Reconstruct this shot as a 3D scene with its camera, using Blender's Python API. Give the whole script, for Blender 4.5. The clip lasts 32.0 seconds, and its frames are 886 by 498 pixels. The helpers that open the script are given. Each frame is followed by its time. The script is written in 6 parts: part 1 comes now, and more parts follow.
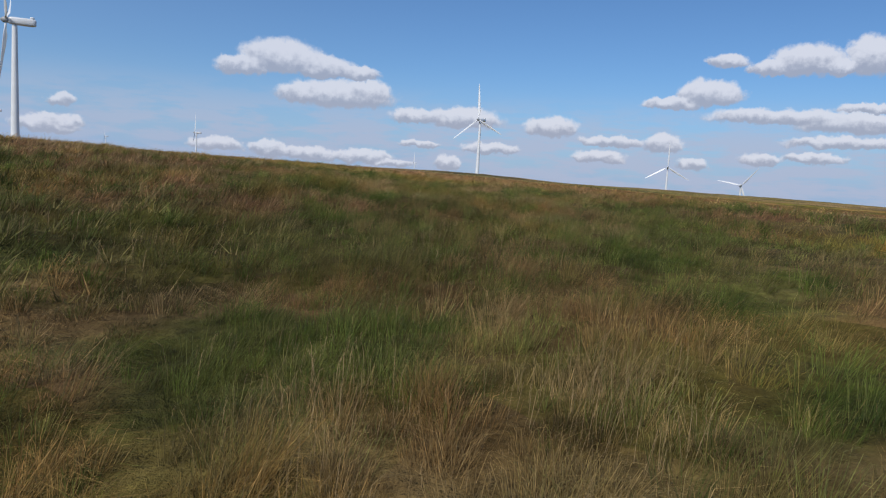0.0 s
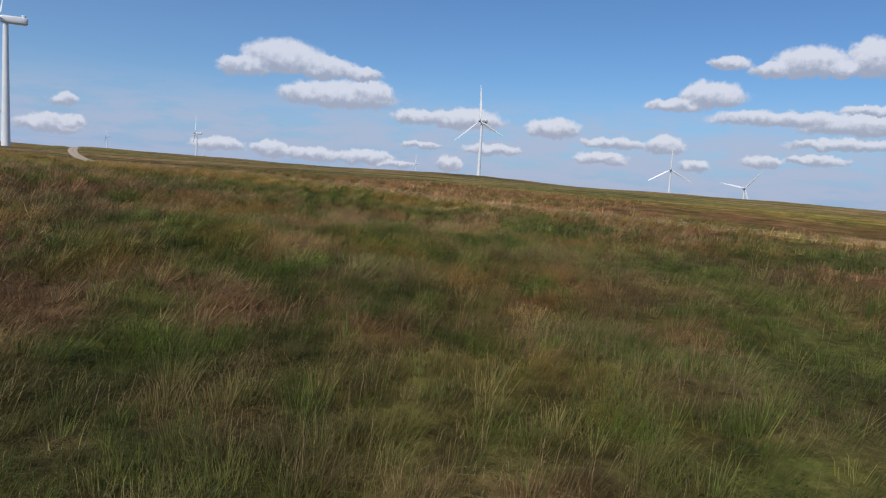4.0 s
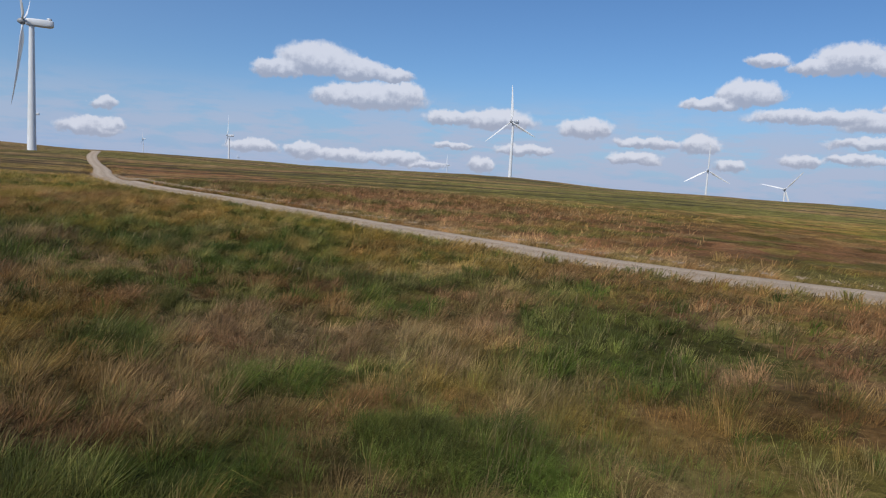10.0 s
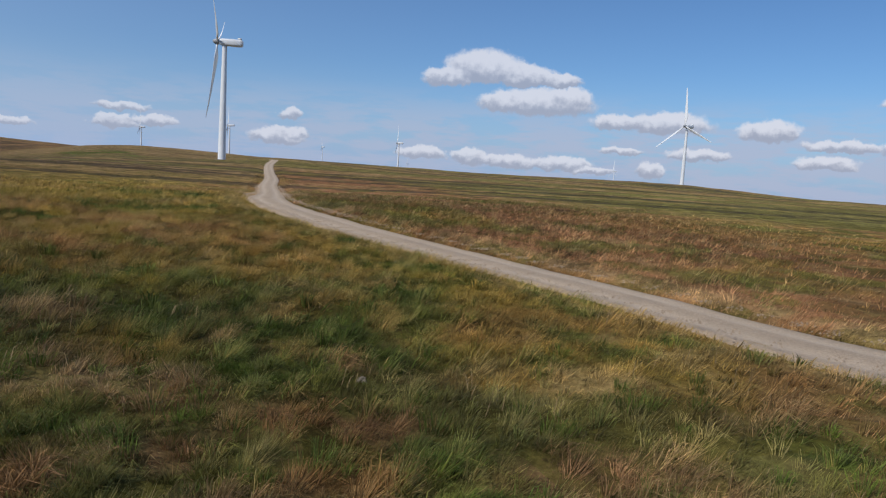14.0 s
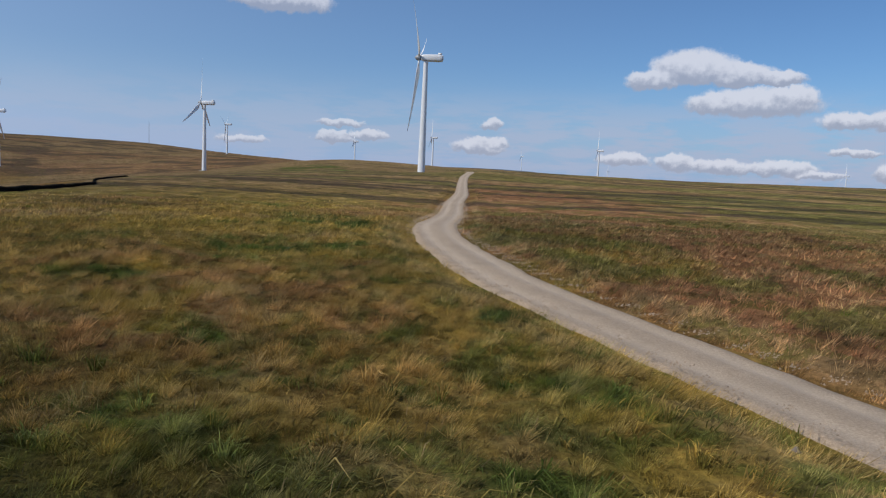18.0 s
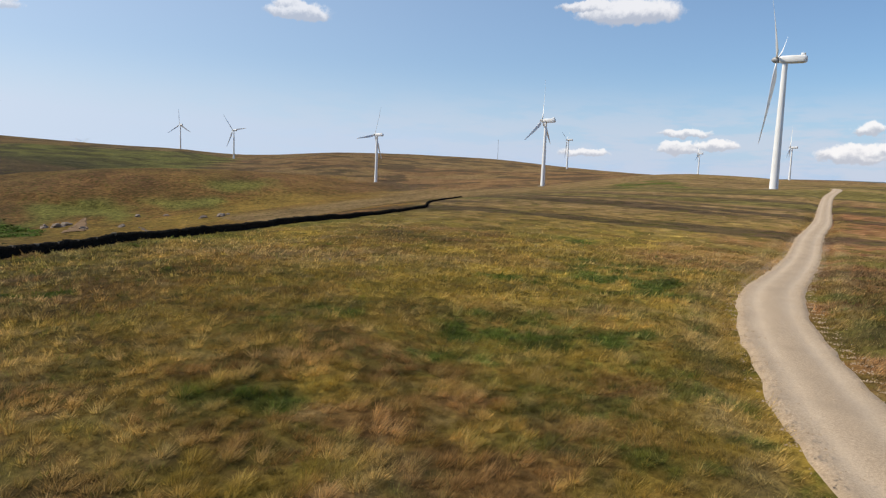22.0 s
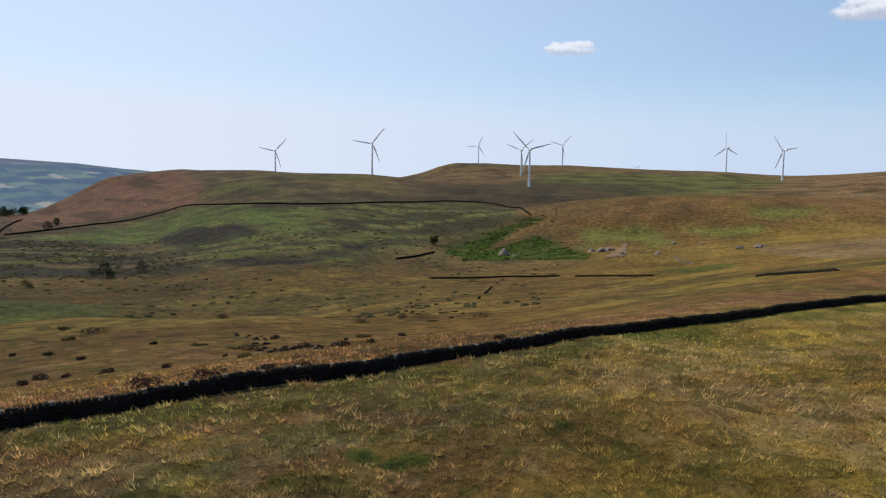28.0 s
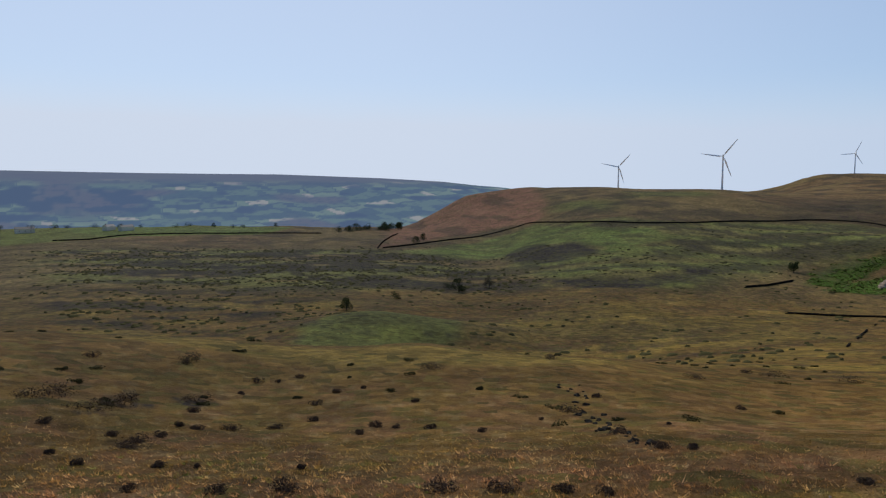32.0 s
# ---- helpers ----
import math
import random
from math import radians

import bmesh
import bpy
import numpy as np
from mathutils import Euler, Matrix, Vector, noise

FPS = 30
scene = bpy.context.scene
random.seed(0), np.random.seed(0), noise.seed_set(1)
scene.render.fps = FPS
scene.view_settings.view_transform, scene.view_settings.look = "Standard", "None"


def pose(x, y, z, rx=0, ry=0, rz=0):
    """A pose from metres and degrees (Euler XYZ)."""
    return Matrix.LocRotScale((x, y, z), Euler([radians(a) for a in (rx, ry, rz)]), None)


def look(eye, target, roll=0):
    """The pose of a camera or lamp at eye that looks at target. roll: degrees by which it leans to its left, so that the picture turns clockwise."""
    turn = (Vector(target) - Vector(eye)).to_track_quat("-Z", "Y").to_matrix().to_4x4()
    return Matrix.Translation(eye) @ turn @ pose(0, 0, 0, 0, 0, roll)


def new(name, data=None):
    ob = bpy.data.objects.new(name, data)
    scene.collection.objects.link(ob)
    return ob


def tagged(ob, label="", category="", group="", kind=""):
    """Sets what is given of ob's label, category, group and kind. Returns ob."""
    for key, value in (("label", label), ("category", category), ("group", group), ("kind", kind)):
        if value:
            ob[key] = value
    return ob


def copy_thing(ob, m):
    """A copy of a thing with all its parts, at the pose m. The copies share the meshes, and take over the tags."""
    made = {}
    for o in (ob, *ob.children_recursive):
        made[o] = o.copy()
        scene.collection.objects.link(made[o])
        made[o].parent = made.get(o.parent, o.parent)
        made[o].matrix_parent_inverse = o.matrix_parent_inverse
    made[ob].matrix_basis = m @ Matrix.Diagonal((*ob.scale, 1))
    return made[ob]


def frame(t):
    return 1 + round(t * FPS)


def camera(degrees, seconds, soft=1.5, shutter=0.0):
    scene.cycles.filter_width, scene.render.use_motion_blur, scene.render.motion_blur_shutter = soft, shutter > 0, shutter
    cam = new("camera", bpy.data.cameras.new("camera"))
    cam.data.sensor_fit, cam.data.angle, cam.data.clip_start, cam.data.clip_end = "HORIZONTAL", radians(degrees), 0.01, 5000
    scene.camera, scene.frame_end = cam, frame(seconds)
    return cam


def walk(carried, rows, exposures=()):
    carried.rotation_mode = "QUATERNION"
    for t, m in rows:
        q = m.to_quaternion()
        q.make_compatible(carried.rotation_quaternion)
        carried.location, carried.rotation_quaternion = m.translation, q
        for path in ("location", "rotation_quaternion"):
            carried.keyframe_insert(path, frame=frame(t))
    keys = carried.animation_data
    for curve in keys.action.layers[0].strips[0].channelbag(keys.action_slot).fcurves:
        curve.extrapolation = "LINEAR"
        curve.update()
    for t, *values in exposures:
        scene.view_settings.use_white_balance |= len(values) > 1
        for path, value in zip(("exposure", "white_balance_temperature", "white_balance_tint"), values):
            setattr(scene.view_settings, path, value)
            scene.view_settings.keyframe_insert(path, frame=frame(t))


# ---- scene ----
cam = camera(64.9, 32.0, soft=1.2)
PATH = [
    (0, pose(-0.000, 0.000, 0.000, 84.26, -3.28, 0.33)),
    (0.5, pose(0.055, 1.029, 0.165, 84.28, -3.30, 0.37)),
    (1, pose(0.124, 2.052, 0.316, 84.26, -3.30, 0.37)),
    (1.5, pose(0.214, 3.056, 0.449, 84.23, -3.36, 0.43)),
    (2, pose(0.335, 4.061, 0.569, 84.24, -3.46, 0.38)),
    (2.5, pose(0.453, 5.079, 0.681, 84.27, -3.56, 0.33)),
    (3, pose(0.533, 6.124, 0.792, 84.27, -3.62, 0.43)),
    (3.5, pose(0.611, 7.174, 0.908, 84.31, -3.52, 0.43)),
    (5.5, pose(1.081, 11.273, 1.240, 84.37, -3.41, 0.55)),
    (6, pose(1.166, 12.228, 1.339, 84.35, -3.48, 0.53)),
    (6.5, pose(1.245, 13.162, 1.432, 84.35, -3.43, 0.55)),
    (7, pose(1.323, 14.101, 1.537, 84.31, -3.37, 0.55)),
    (7.5, pose(1.400, 15.072, 1.647, 84.38, -3.25, 0.56)),
    (8, pose(1.469, 16.046, 1.745, 84.35, -3.28, 0.55)),
    (8.5, pose(1.532, 17.024, 1.863, 84.39, -3.30, 0.55)),
    (9, pose(1.595, 17.982, 1.998, 84.34, -3.41, 0.76)),
    (9.5, pose(1.650, 18.913, 2.143, 84.31, -3.41, 1.77)),
    (10, pose(1.687, 19.811, 2.293, 84.25, -3.34, 3.06)),
    (10.5, pose(1.713, 20.681, 2.442, 84.21, -3.30, 4.60)),
    (11, pose(1.744, 21.535, 2.590, 84.17, -3.30, 6.31)),
    (11.5, pose(1.763, 22.381, 2.731, 84.14, -3.29, 7.84)),
    (12, pose(1.776, 23.220, 2.863, 84.12, -3.24, 9.51)),
    (12.5, pose(1.783, 24.060, 2.991, 84.06, -3.35, 11.26)),
    (13, pose(1.765, 24.914, 3.117, 84.04, -3.47, 13.02)),
    (13.5, pose(1.707, 25.808, 3.248, 83.99, -3.47, 14.75)),
    (14, pose(1.615, 26.752, 3.381, 83.94, -3.50, 16.46)),
    (14.5, pose(1.485, 27.743, 3.514, 83.91, -3.45, 18.21)),
    (16.5, pose(0.196, 32.483, 4.082, 83.76, -3.14, 26.17)),
    (17, pose(-0.183, 33.643, 4.212, 83.78, -3.14, 28.14)),
    (17.5, pose(-0.577, 34.797, 4.345, 83.77, -2.95, 30.26)),
    (18, pose(-1.012, 35.941, 4.510, 83.77, -2.69, 32.66)),
    (18.5, pose(-1.479, 37.101, 4.697, 83.76, -2.55, 35.18)),
    (19, pose(-1.979, 38.276, 4.898, 83.76, -2.59, 38.34)),
    (19.5, pose(-2.519, 39.439, 5.111, 83.67, -2.58, 41.72)),
    (20, pose(-3.102, 40.574, 5.339, 83.62, -2.54, 45.35)),
    (20.5, pose(-3.720, 41.686, 5.588, 83.61, -2.49, 49.41)),
    (21, pose(-4.397, 42.752, 5.873, 83.60, -2.39, 53.38)),
    (21.5, pose(-5.133, 43.762, 6.182, 83.61, -2.30, 56.65)),
    (22, pose(-5.919, 44.739, 6.513, 83.63, -2.30, 59.93)),
    (22.5, pose(-6.751, 45.684, 6.870, 83.61, -2.30, 63.14)),
    (23, pose(-7.626, 46.582, 7.241, 83.60, -2.27, 66.38)),
    (23.5, pose(-8.527, 47.424, 7.606, 83.59, -2.10, 69.60)),
    (24, pose(-9.436, 48.211, 7.955, 83.63, -1.92, 72.78)),
    (24.5, pose(-10.346, 48.953, 8.304, 83.69, -1.94, 76.16)),
    (26.5, pose(-13.900, 51.204, 9.787, 83.86, -1.55, 90.76)),
    (27, pose(-14.696, 51.519, 10.244, 83.94, -1.39, 94.82)),
    (27.5, pose(-15.476, 51.779, 10.730, 84.01, -1.12, 98.91)),
    (28, pose(-16.239, 51.974, 11.254, 84.13, -0.94, 102.57)),
    (28.5, pose(-16.980, 52.085, 11.815, 84.25, -0.76, 106.39)),
    (29, pose(-17.701, 52.121, 12.408, 84.37, -0.61, 109.85)),
    (29.5, pose(-18.405, 52.099, 13.027, 84.49, -0.52, 113.22)),
    (30, pose(-19.091, 52.034, 13.657, 84.59, -0.40, 116.72)),
    (30.5, pose(-19.767, 51.938, 14.301, 84.70, -0.33, 120.38)),
    (31, pose(-20.438, 51.823, 14.961, 84.80, -0.25, 123.87)),
    (31.5, pose(-21.109, 51.698, 15.635, 84.88, -0.18, 126.99)),
    (32, pose(-21.779, 51.567, 16.318, 84.99, -0.13, 130.15)),
]
walk(cam, PATH, [(0, -0.54, 6000, 13), (9, -0.56, 6000, 13), (14, -0.56, 6000, 13), (18, -0.60, 6000, 13), (19.2, -0.40, 6300, 12),
                 (20.5, -0.20, 6750, 11), (22.5, -0.06, 6850, 11), (24, -0.10, 6800, 11), (28, -0.03, 6700, 11), (32, -0.28, 6500, 11)])

# ---- sky, sun ----
SUN_YAW, SUN_UP = 152.0, 46.0      # left turn from the first heading, height, degrees
world = bpy.data.worlds.new("world")
scene.world = world
world.use_nodes = True
wn, wl = world.node_tree.nodes, world.node_tree.links
wn.clear()


def wnode(kind, **values):
    n = wn.new(kind)
    for key, value in values.items():
        setattr(n, key, value)
    return n


def wmath(op, a, b=None, c=None, clamp=False):
    n = wnode("ShaderNodeMath", operation=op, use_clamp=clamp)
    for i, v in enumerate((a, b, c)):
        if v is None:
            continue
        if isinstance(v, (int, float)):
            n.inputs[i].default_value = v
        else:
            wl.new(v, n.inputs[i])
    return n.outputs[0]


sky = wnode("ShaderNodeTexSky", sky_type="NISHITA", sun_disc=False)
sky.sun_elevation, sky.sun_rotation = radians(SUN_UP), radians(-SUN_YAW)
sky.altitude, sky.air_density, sky.dust_density, sky.ozone_density = 300.0, 1.0, 0.4, 3.0

# cumulus clouds: left turn, height, half width, half height, all in degrees
CLOUDS_EAST = [(-30.4, 6.51, 2.03, 0.46), (-30.3, 9.84, 1.68, 1.64), (-29.6, 5.39, 3.78, 0.93), (-29.4, 4.05, 4.16, 0.51), (-28.4, 9.26, 1.4, 0.77), (-27.4, 2.91, 2.16, 0.48), (-26.4, 9.69, 2.61, 1.32), (-25.3, 5.81, 5.58, 0.69), (-24.0, 9.33, 1.51, 0.71), (-23.9, 2.69, 1.53, 0.58), (-21.1, 9.76, 1.57, 0.61), (-19.9, 7.38, 2.41, 1.16), (-19.1, 2.14, 1.23, 0.56), (-17.3, 6.7, 2.28, 0.59), (-16.9, 3.56, 1.59, 0.87), (-12.9, 3.65, 2.52, 0.53), (-12.1, 2.37, 2.11, 0.62), (-8.1, 4.5, 2.24, 0.98)]
CLOUDS_NORTH = [(-3.4, 2.6, 2.52, 0.59), (-0.8, 4.81, 3.29, 0.99), (0.1, 1.26, 1.2, 0.73), (2.5, 2.63, 1.74, 0.36), (2.6, 4.83, 2.28, 0.72), (4.5, 1.0, 1.83, 0.36), (6.8, 6.48, 2.16, 1.06), (7.0, 1.4, 2.72, 0.68), (7.8, 7.86, 2.01, 0.69), (9.0, 6.01, 4.36, 1.32), (10.5, 8.08, 2.64, 1.12), (11.3, 1.36, 2.66, 0.67), (11.7, 5.98, 2.41, 1.04), (13.5, 8.54, 3.35, 1.52), (14.4, 1.52, 1.56, 0.84), (16.5, 7.71, 2.09, 0.92), (18.4, 1.64, 2.07, 0.61), (28.9, 4.03, 0.99, 0.63)]
CLOUDS_WEST = [(29.1, 2.43, 1.91, 0.61), (29.7, 2.06, 2.02, 0.68), (30.6, 2.18, 1.44, 0.7), (38.8, 2.7, 1.63, 0.5), (41.1, 3.6, 1.82, 0.4), (41.3, 2.45, 1.26, 0.54), (41.4, 2.61, 1.51, 0.47), (41.5, 2.32, 1.83, 0.45), (45.6, 12.47, 3.59, 1.16), (46.6, 12.43, 3.26, 0.83), (48.7, 1.88, 1.92, 0.42), (48.8, 12.94, 2.46, 0.49), (71.8, 11.68, 2.48, 0.76), (72.1, 11.77, 1.51, 0.66), (72.5, 12.29, 1.26, 0.58), (91.9, 10.36, 1.1, 0.42), (92.6, 10.03, 1.85, 0.47), (92.9, 10.08, 1.79, 0.52)]

way = wnode("ShaderNodeTexCoord").outputs["Generated"]
xyz = wnode("ShaderNodeSeparateXYZ")
wl.new(way, xyz.inputs[0])
turn = wmath("DEGREES", wmath("ARCTAN2", wmath("MULTIPLY", xyz.outputs[0], -1.0), xyz.outputs[1]))
rise = wmath("DEGREES", wmath("ARCSINE", xyz.outputs[2]))
flat = wnode("ShaderNodeCombineXYZ")
wl.new(turn, flat.inputs[0]), wl.new(rise, flat.inputs[1])


def sky_noise(scale, detail, rough, seed):
    n = wnode("ShaderNodeTexNoise", noise_dimensions="4D")
    n.inputs["Scale"].default_value, n.inputs["Detail"].default_value = scale, detail
    n.inputs["Roughness"].default_value, n.inputs["W"].default_value = rough, seed
    wl.new(flat.outputs[0], n.inputs["Vector"])
    return n


puff = sky_noise(1.0, 7.0, 0.60, 3.1)
bent = wnode("ShaderNodeVectorMath", operation="SUBTRACT")
wl.new(puff.outputs["Color"], bent.inputs[0])
bent.inputs[1].default_value = (0.5, 0.5, 0.5)
grown = wnode("ShaderNodeVectorMath", operation="MULTIPLY")
wl.new(bent.outputs[0], grown.inputs[0])
grown.inputs[1].default_value = (1.9, 1.25, 0)
spot = wnode("ShaderNodeVectorMath", operation="ADD")
wl.new(flat.outputs[0], spot.inputs[0]), wl.new(grown.outputs[0], spot.inputs[1])


def cloud_field(clouds, start, height_sum, weight_sum):
    for yaw, up, wide, high in clouds:
        off = wnode("ShaderNodeVectorMath", operation="SUBTRACT")
        wl.new(spot.outputs[0], off.inputs[0])
        off.inputs[1].default_value = (yaw, up, 0)
        rel = wnode("ShaderNodeVectorMath", operation="MULTIPLY")
        wl.new(off.outputs[0], rel.inputs[0])
        rel.inputs[1].default_value = (1 / wide, 1 / high, 0)
        part_y = wnode("ShaderNodeSeparateXYZ")
        wl.new(rel.outputs[0], part_y.inputs[0])
        # flat base: the lower half falls off faster
        base = wmath("MULTIPLY_ADD", wmath("MINIMUM", part_y.outputs[1], 0.0), 0.45, part_y.outputs[1])
        shape = wnode("ShaderNodeCombineXYZ")
        wl.new(part_y.outputs[0], shape.inputs[0]), wl.new(base, shape.inputs[1])
        far = wnode("ShaderNodeVectorMath", operation="LENGTH")
        wl.new(shape.outputs[0], far.inputs[0])
        body = wmath("SUBTRACT", 1.32, far.outputs["Value"], clamp=True)
        weight = wmath("POWER", body, 4.0)
        start = wmath("MAXIMUM", start, body)
        height_sum = wmath("MULTIPLY_ADD", weight, part_y.outputs[1], height_sum)
        weight_sum = wmath("ADD", weight_sum, weight)
    return start, height_sum, weight_sum


field = (0.0, 0.0, 0.001)
for clouds in (CLOUDS_EAST, CLOUDS_NORTH, CLOUDS_WEST):
    field = cloud_field(clouds, *field)
fine = sky_noise(1.9, 5.0, 0.6, 8.3)
dense = wmath("ADD", field[0], wmath("MULTIPLY_ADD", fine.outputs["Fac"], 0.34, -0.17))
cover = wnode("ShaderNodeMapRange", interpolation_type="SMOOTHSTEP")
wl.new(dense, cover.inputs["Value"])
cover.inputs["From Min"].default_value, cover.inputs["From Max"].default_value = 0.15, 0.50
# pale air low over the horizon and all round the sun's side
veil = sky_noise(0.16, 5.0, 0.6, 1.7)
low = wnode("ShaderNodeMapRange", interpolation_type="SMOOTHSTEP")
wl.new(rise, low.inputs["Value"])
low.inputs["From Min"].default_value, low.inputs["From Max"].default_value = 9.0, -1.0
low.inputs["To Max"].default_value = 0.9
sunward = wnode("ShaderNodeMapRange", interpolation_type="SMOOTHSTEP")
wl.new(wmath("ABSOLUTE", wmath("SUBTRACT", turn, SUN_YAW)), sunward.inputs["Value"])
sunward.inputs["From Min"].default_value, sunward.inputs["From Max"].default_value = 168.0, 10.0
thin = wmath("ADD", wmath("MULTIPLY", low.outputs[0], wmath("MULTIPLY_ADD", veil.outputs["Fac"], 0.5, 0.7), clamp=True), wmath("MULTIPLY", sunward.outputs[0], 0.72), clamp=True)
# lit tops, grey-blue undersides
level = wmath("DIVIDE", field[1], field[2])
lit = wnode("ShaderNodeMapRange", interpolation_type="SMOOTHSTEP")
wl.new(wmath("ADD", level, wmath("MULTIPLY_ADD", fine.outputs["Fac"], 1.1, -0.55)), lit.inputs["Value"])
lit.inputs["From Min"].default_value, lit.inputs["From Max"].default_value = -0.40, 0.45
shade = wnode("ShaderNodeMix", data_type="RGBA")
wl.new(lit.outputs[0], shade.inputs["Factor"])
shade.inputs["A"].default_value, shade.inputs["B"].default_value = (4.7, 5.0, 5.8, 1), (9.1, 9.1, 9.3, 1)
mist = wnode("ShaderNodeMix", data_type="RGBA")
tint = wnode("ShaderNodeMix", data_type="RGBA", blend_type="MULTIPLY")
tint.inputs["Factor"].default_value = 1.0
tint.inputs["B"].default_value = (0.78, 1.0, 1.17, 1)
wl.new(sky.outputs[0], tint.inputs["A"])
air = wnode("ShaderNodeMix", data_type="RGBA")
wl.new(wmath("POWER", sunward.outputs[0], 2.0), air.inputs["Factor"])
air.inputs["A"].default_value, air.inputs["B"].default_value = (4.0, 5.5, 7.6, 1), (6.4, 7.3, 8.7, 1)
wl.new(thin, mist.inputs["Factor"]), wl.new(tint.outputs["Result"], mist.inputs["A"])
wl.new(air.outputs["Result"], mist.inputs["B"])
# faint far-off cloud low in the north
longer = wnode("ShaderNodeVectorMath", operation="MULTIPLY")
wl.new(flat.outputs[0], longer.inputs[0])
longer.inputs[1].default_value = (0.11, 0.5, 0)
bank = wnode("ShaderNodeTexNoise")
bank.inputs["Scale"].default_value, bank.inputs["Detail"].default_value, bank.inputs["Roughness"].default_value = 1.7, 6.0, 0.6
wl.new(longer.outputs[0], bank.inputs["Vector"])
faint = wnode("ShaderNodeMapRange", interpolation_type="SMOOTHSTEP")
wl.new(bank.outputs["Fac"], faint.inputs["Value"])
faint.inputs["From Min"].default_value, faint.inputs["From Max"].default_value = 0.38, 0.56
reach = wnode("ShaderNodeMapRange", interpolation_type="SMOOTHSTEP")
wl.new(rise, reach.inputs["Value"])
reach.inputs["From Min"].default_value, reach.inputs["From Max"].default_value = 7.5, 3.0
north = wmath("SUBTRACT", 0.75, sunward.outputs[0], clamp=True)
haze = wnode("ShaderNodeMix", data_type="RGBA")
wl.new(wmath("MULTIPLY", wmath("MULTIPLY", faint.outputs[0], reach.outputs[0]), north), haze.inputs["Factor"])
wl.new(mist.outputs["Result"], haze.inputs["A"])
haze.inputs["B"].default_value = (5.7, 6.1, 7.3, 1)
full = wnode("ShaderNodeMix", data_type="RGBA")
wl.new(wmath("MULTIPLY", cover.outputs[0], wmath("MULTIPLY_ADD", sunward.outputs[0], -0.45, 0.92)), full.inputs["Factor"])
wl.new(haze.outputs["Result"], full.inputs["A"]), wl.new(shade.outputs["Result"], full.inputs["B"])
back = wnode("ShaderNodeBackground")
back.inputs["Strength"].default_value = 0.115
wl.new(full.outputs["Result"], back.inputs["Color"])
wl.new(back.outputs[0], wnode("ShaderNodeOutputWorld").inputs["Surface"])

sun = new("sun", bpy.data.lights.new("sun", "SUN"))
sun.data.energy, sun.data.angle, sun.data.color = 5.0, radians(0.6), (1.0, 0.93, 0.80)
sun_way = Vector((-math.sin(radians(SUN_YAW)) * math.cos(radians(SUN_UP)),
                  math.cos(radians(SUN_YAW)) * math.cos(radians(SUN_UP)), math.sin(radians(SUN_UP))))
sun.matrix_world = look(sun_way * 100, (0, 0, 0))

# ---- the land: spot heights, joined by a thin plate over a plan that shrinks with distance ----
NEAR_MOOR = [(-17, 47, 0.4), (-7, 37, -0.14), (-5, 38, -0.15), (-5, 53, 0.05), (-3, 38, -0.39), (-18, 56, 0.49), (1, 36, -0.46), (-1, 32, -0.82), (-24, 57, 0.34), (5, 56, -0.22), (-28, 53, 0.96), (4, 30, -0.71), (-15, 65, 0.59), (-1, 21, -0.59), (6, 24, -0.74), (6, 22, -1.01), (2, 19, -0.99), (-41, 46, 0.33), (-34, 20, -0.3), (-39, 25, -0.15), (4, 12, -1.24), (-3, 8, -1.85), (-1, 8, -1.59), (-49, 34, -0.12), (-20, 5, -1.21), (-51, 51, 0.53), (-32, 84, 0.57), (-66, 50, -0.15), (-70, 62, -0.29), (-44, 98, -0.11), (-74, 59, -0.17)]
MOOR = [(60, 30, -1.94), (-83, 69, -0.16), (-90, 25, -7.29), (-89, 15, -9.32), (-79, -9, -10.8), (-71, -27, -11.17), (-112, 32, -11.56), (0, -60, -2.22), (120, 60, -2.06), (-125, 111, -0.4), (-140, 120, -0.2), (-74, -100, -12.7), (-107, -84, -16.9), (-141, -55, -19.8), (-163, -23, -22), (-180, 3, -23.3), (-89, -142, -26.6), (-131, -122, -32), (-175, -85, -35.9), (-203, -44, -38.5), (150, -100, -2.1), (-121, 253, 2.7), (148, 237, -2.3), (-150, 291, 5.3), (-315, -102, -46.1), (-214, 346, 4.4), (-289, -202, -47.9), (-405, 105, -34.2), (-82, -374, -46.2), (-190, -344, -46.5), (-281, -292, -46.5)]
VALLEY = [(-86, 553, 6), (93, 552, 2.1), (297, 475, -2.2), (-561, 63, -41.6), (-583, -29, -48.6), (-396, 491, 11.9), (-522, 451, -3.5), (33, 791, 8), (-632, -446, -48.3), (-728, -310, -19.7), (-681, -436, -49.2), (-262, -785, -48.3), (-457, -702, -48.4), (-545, -643, -48.4), (689, 579, -14.2), (-827, 421, -10.9), (886, 156, -14.7), (846, -308, -14.6), (579, -689, -14.3), (156, -886, -16.2), (314, 949, -9.8), (438, 899, -12.3), (-178, -1058, -49.5), (-330, -1025, -49.4), (-459, -979, -49.4), (-582, -918, -49.4), (-696, -843, -49.5), (-800, -754, -49.5), (-871, -718, -52.5), (-1156, -59, -1.8), (-724, 997, 9)]
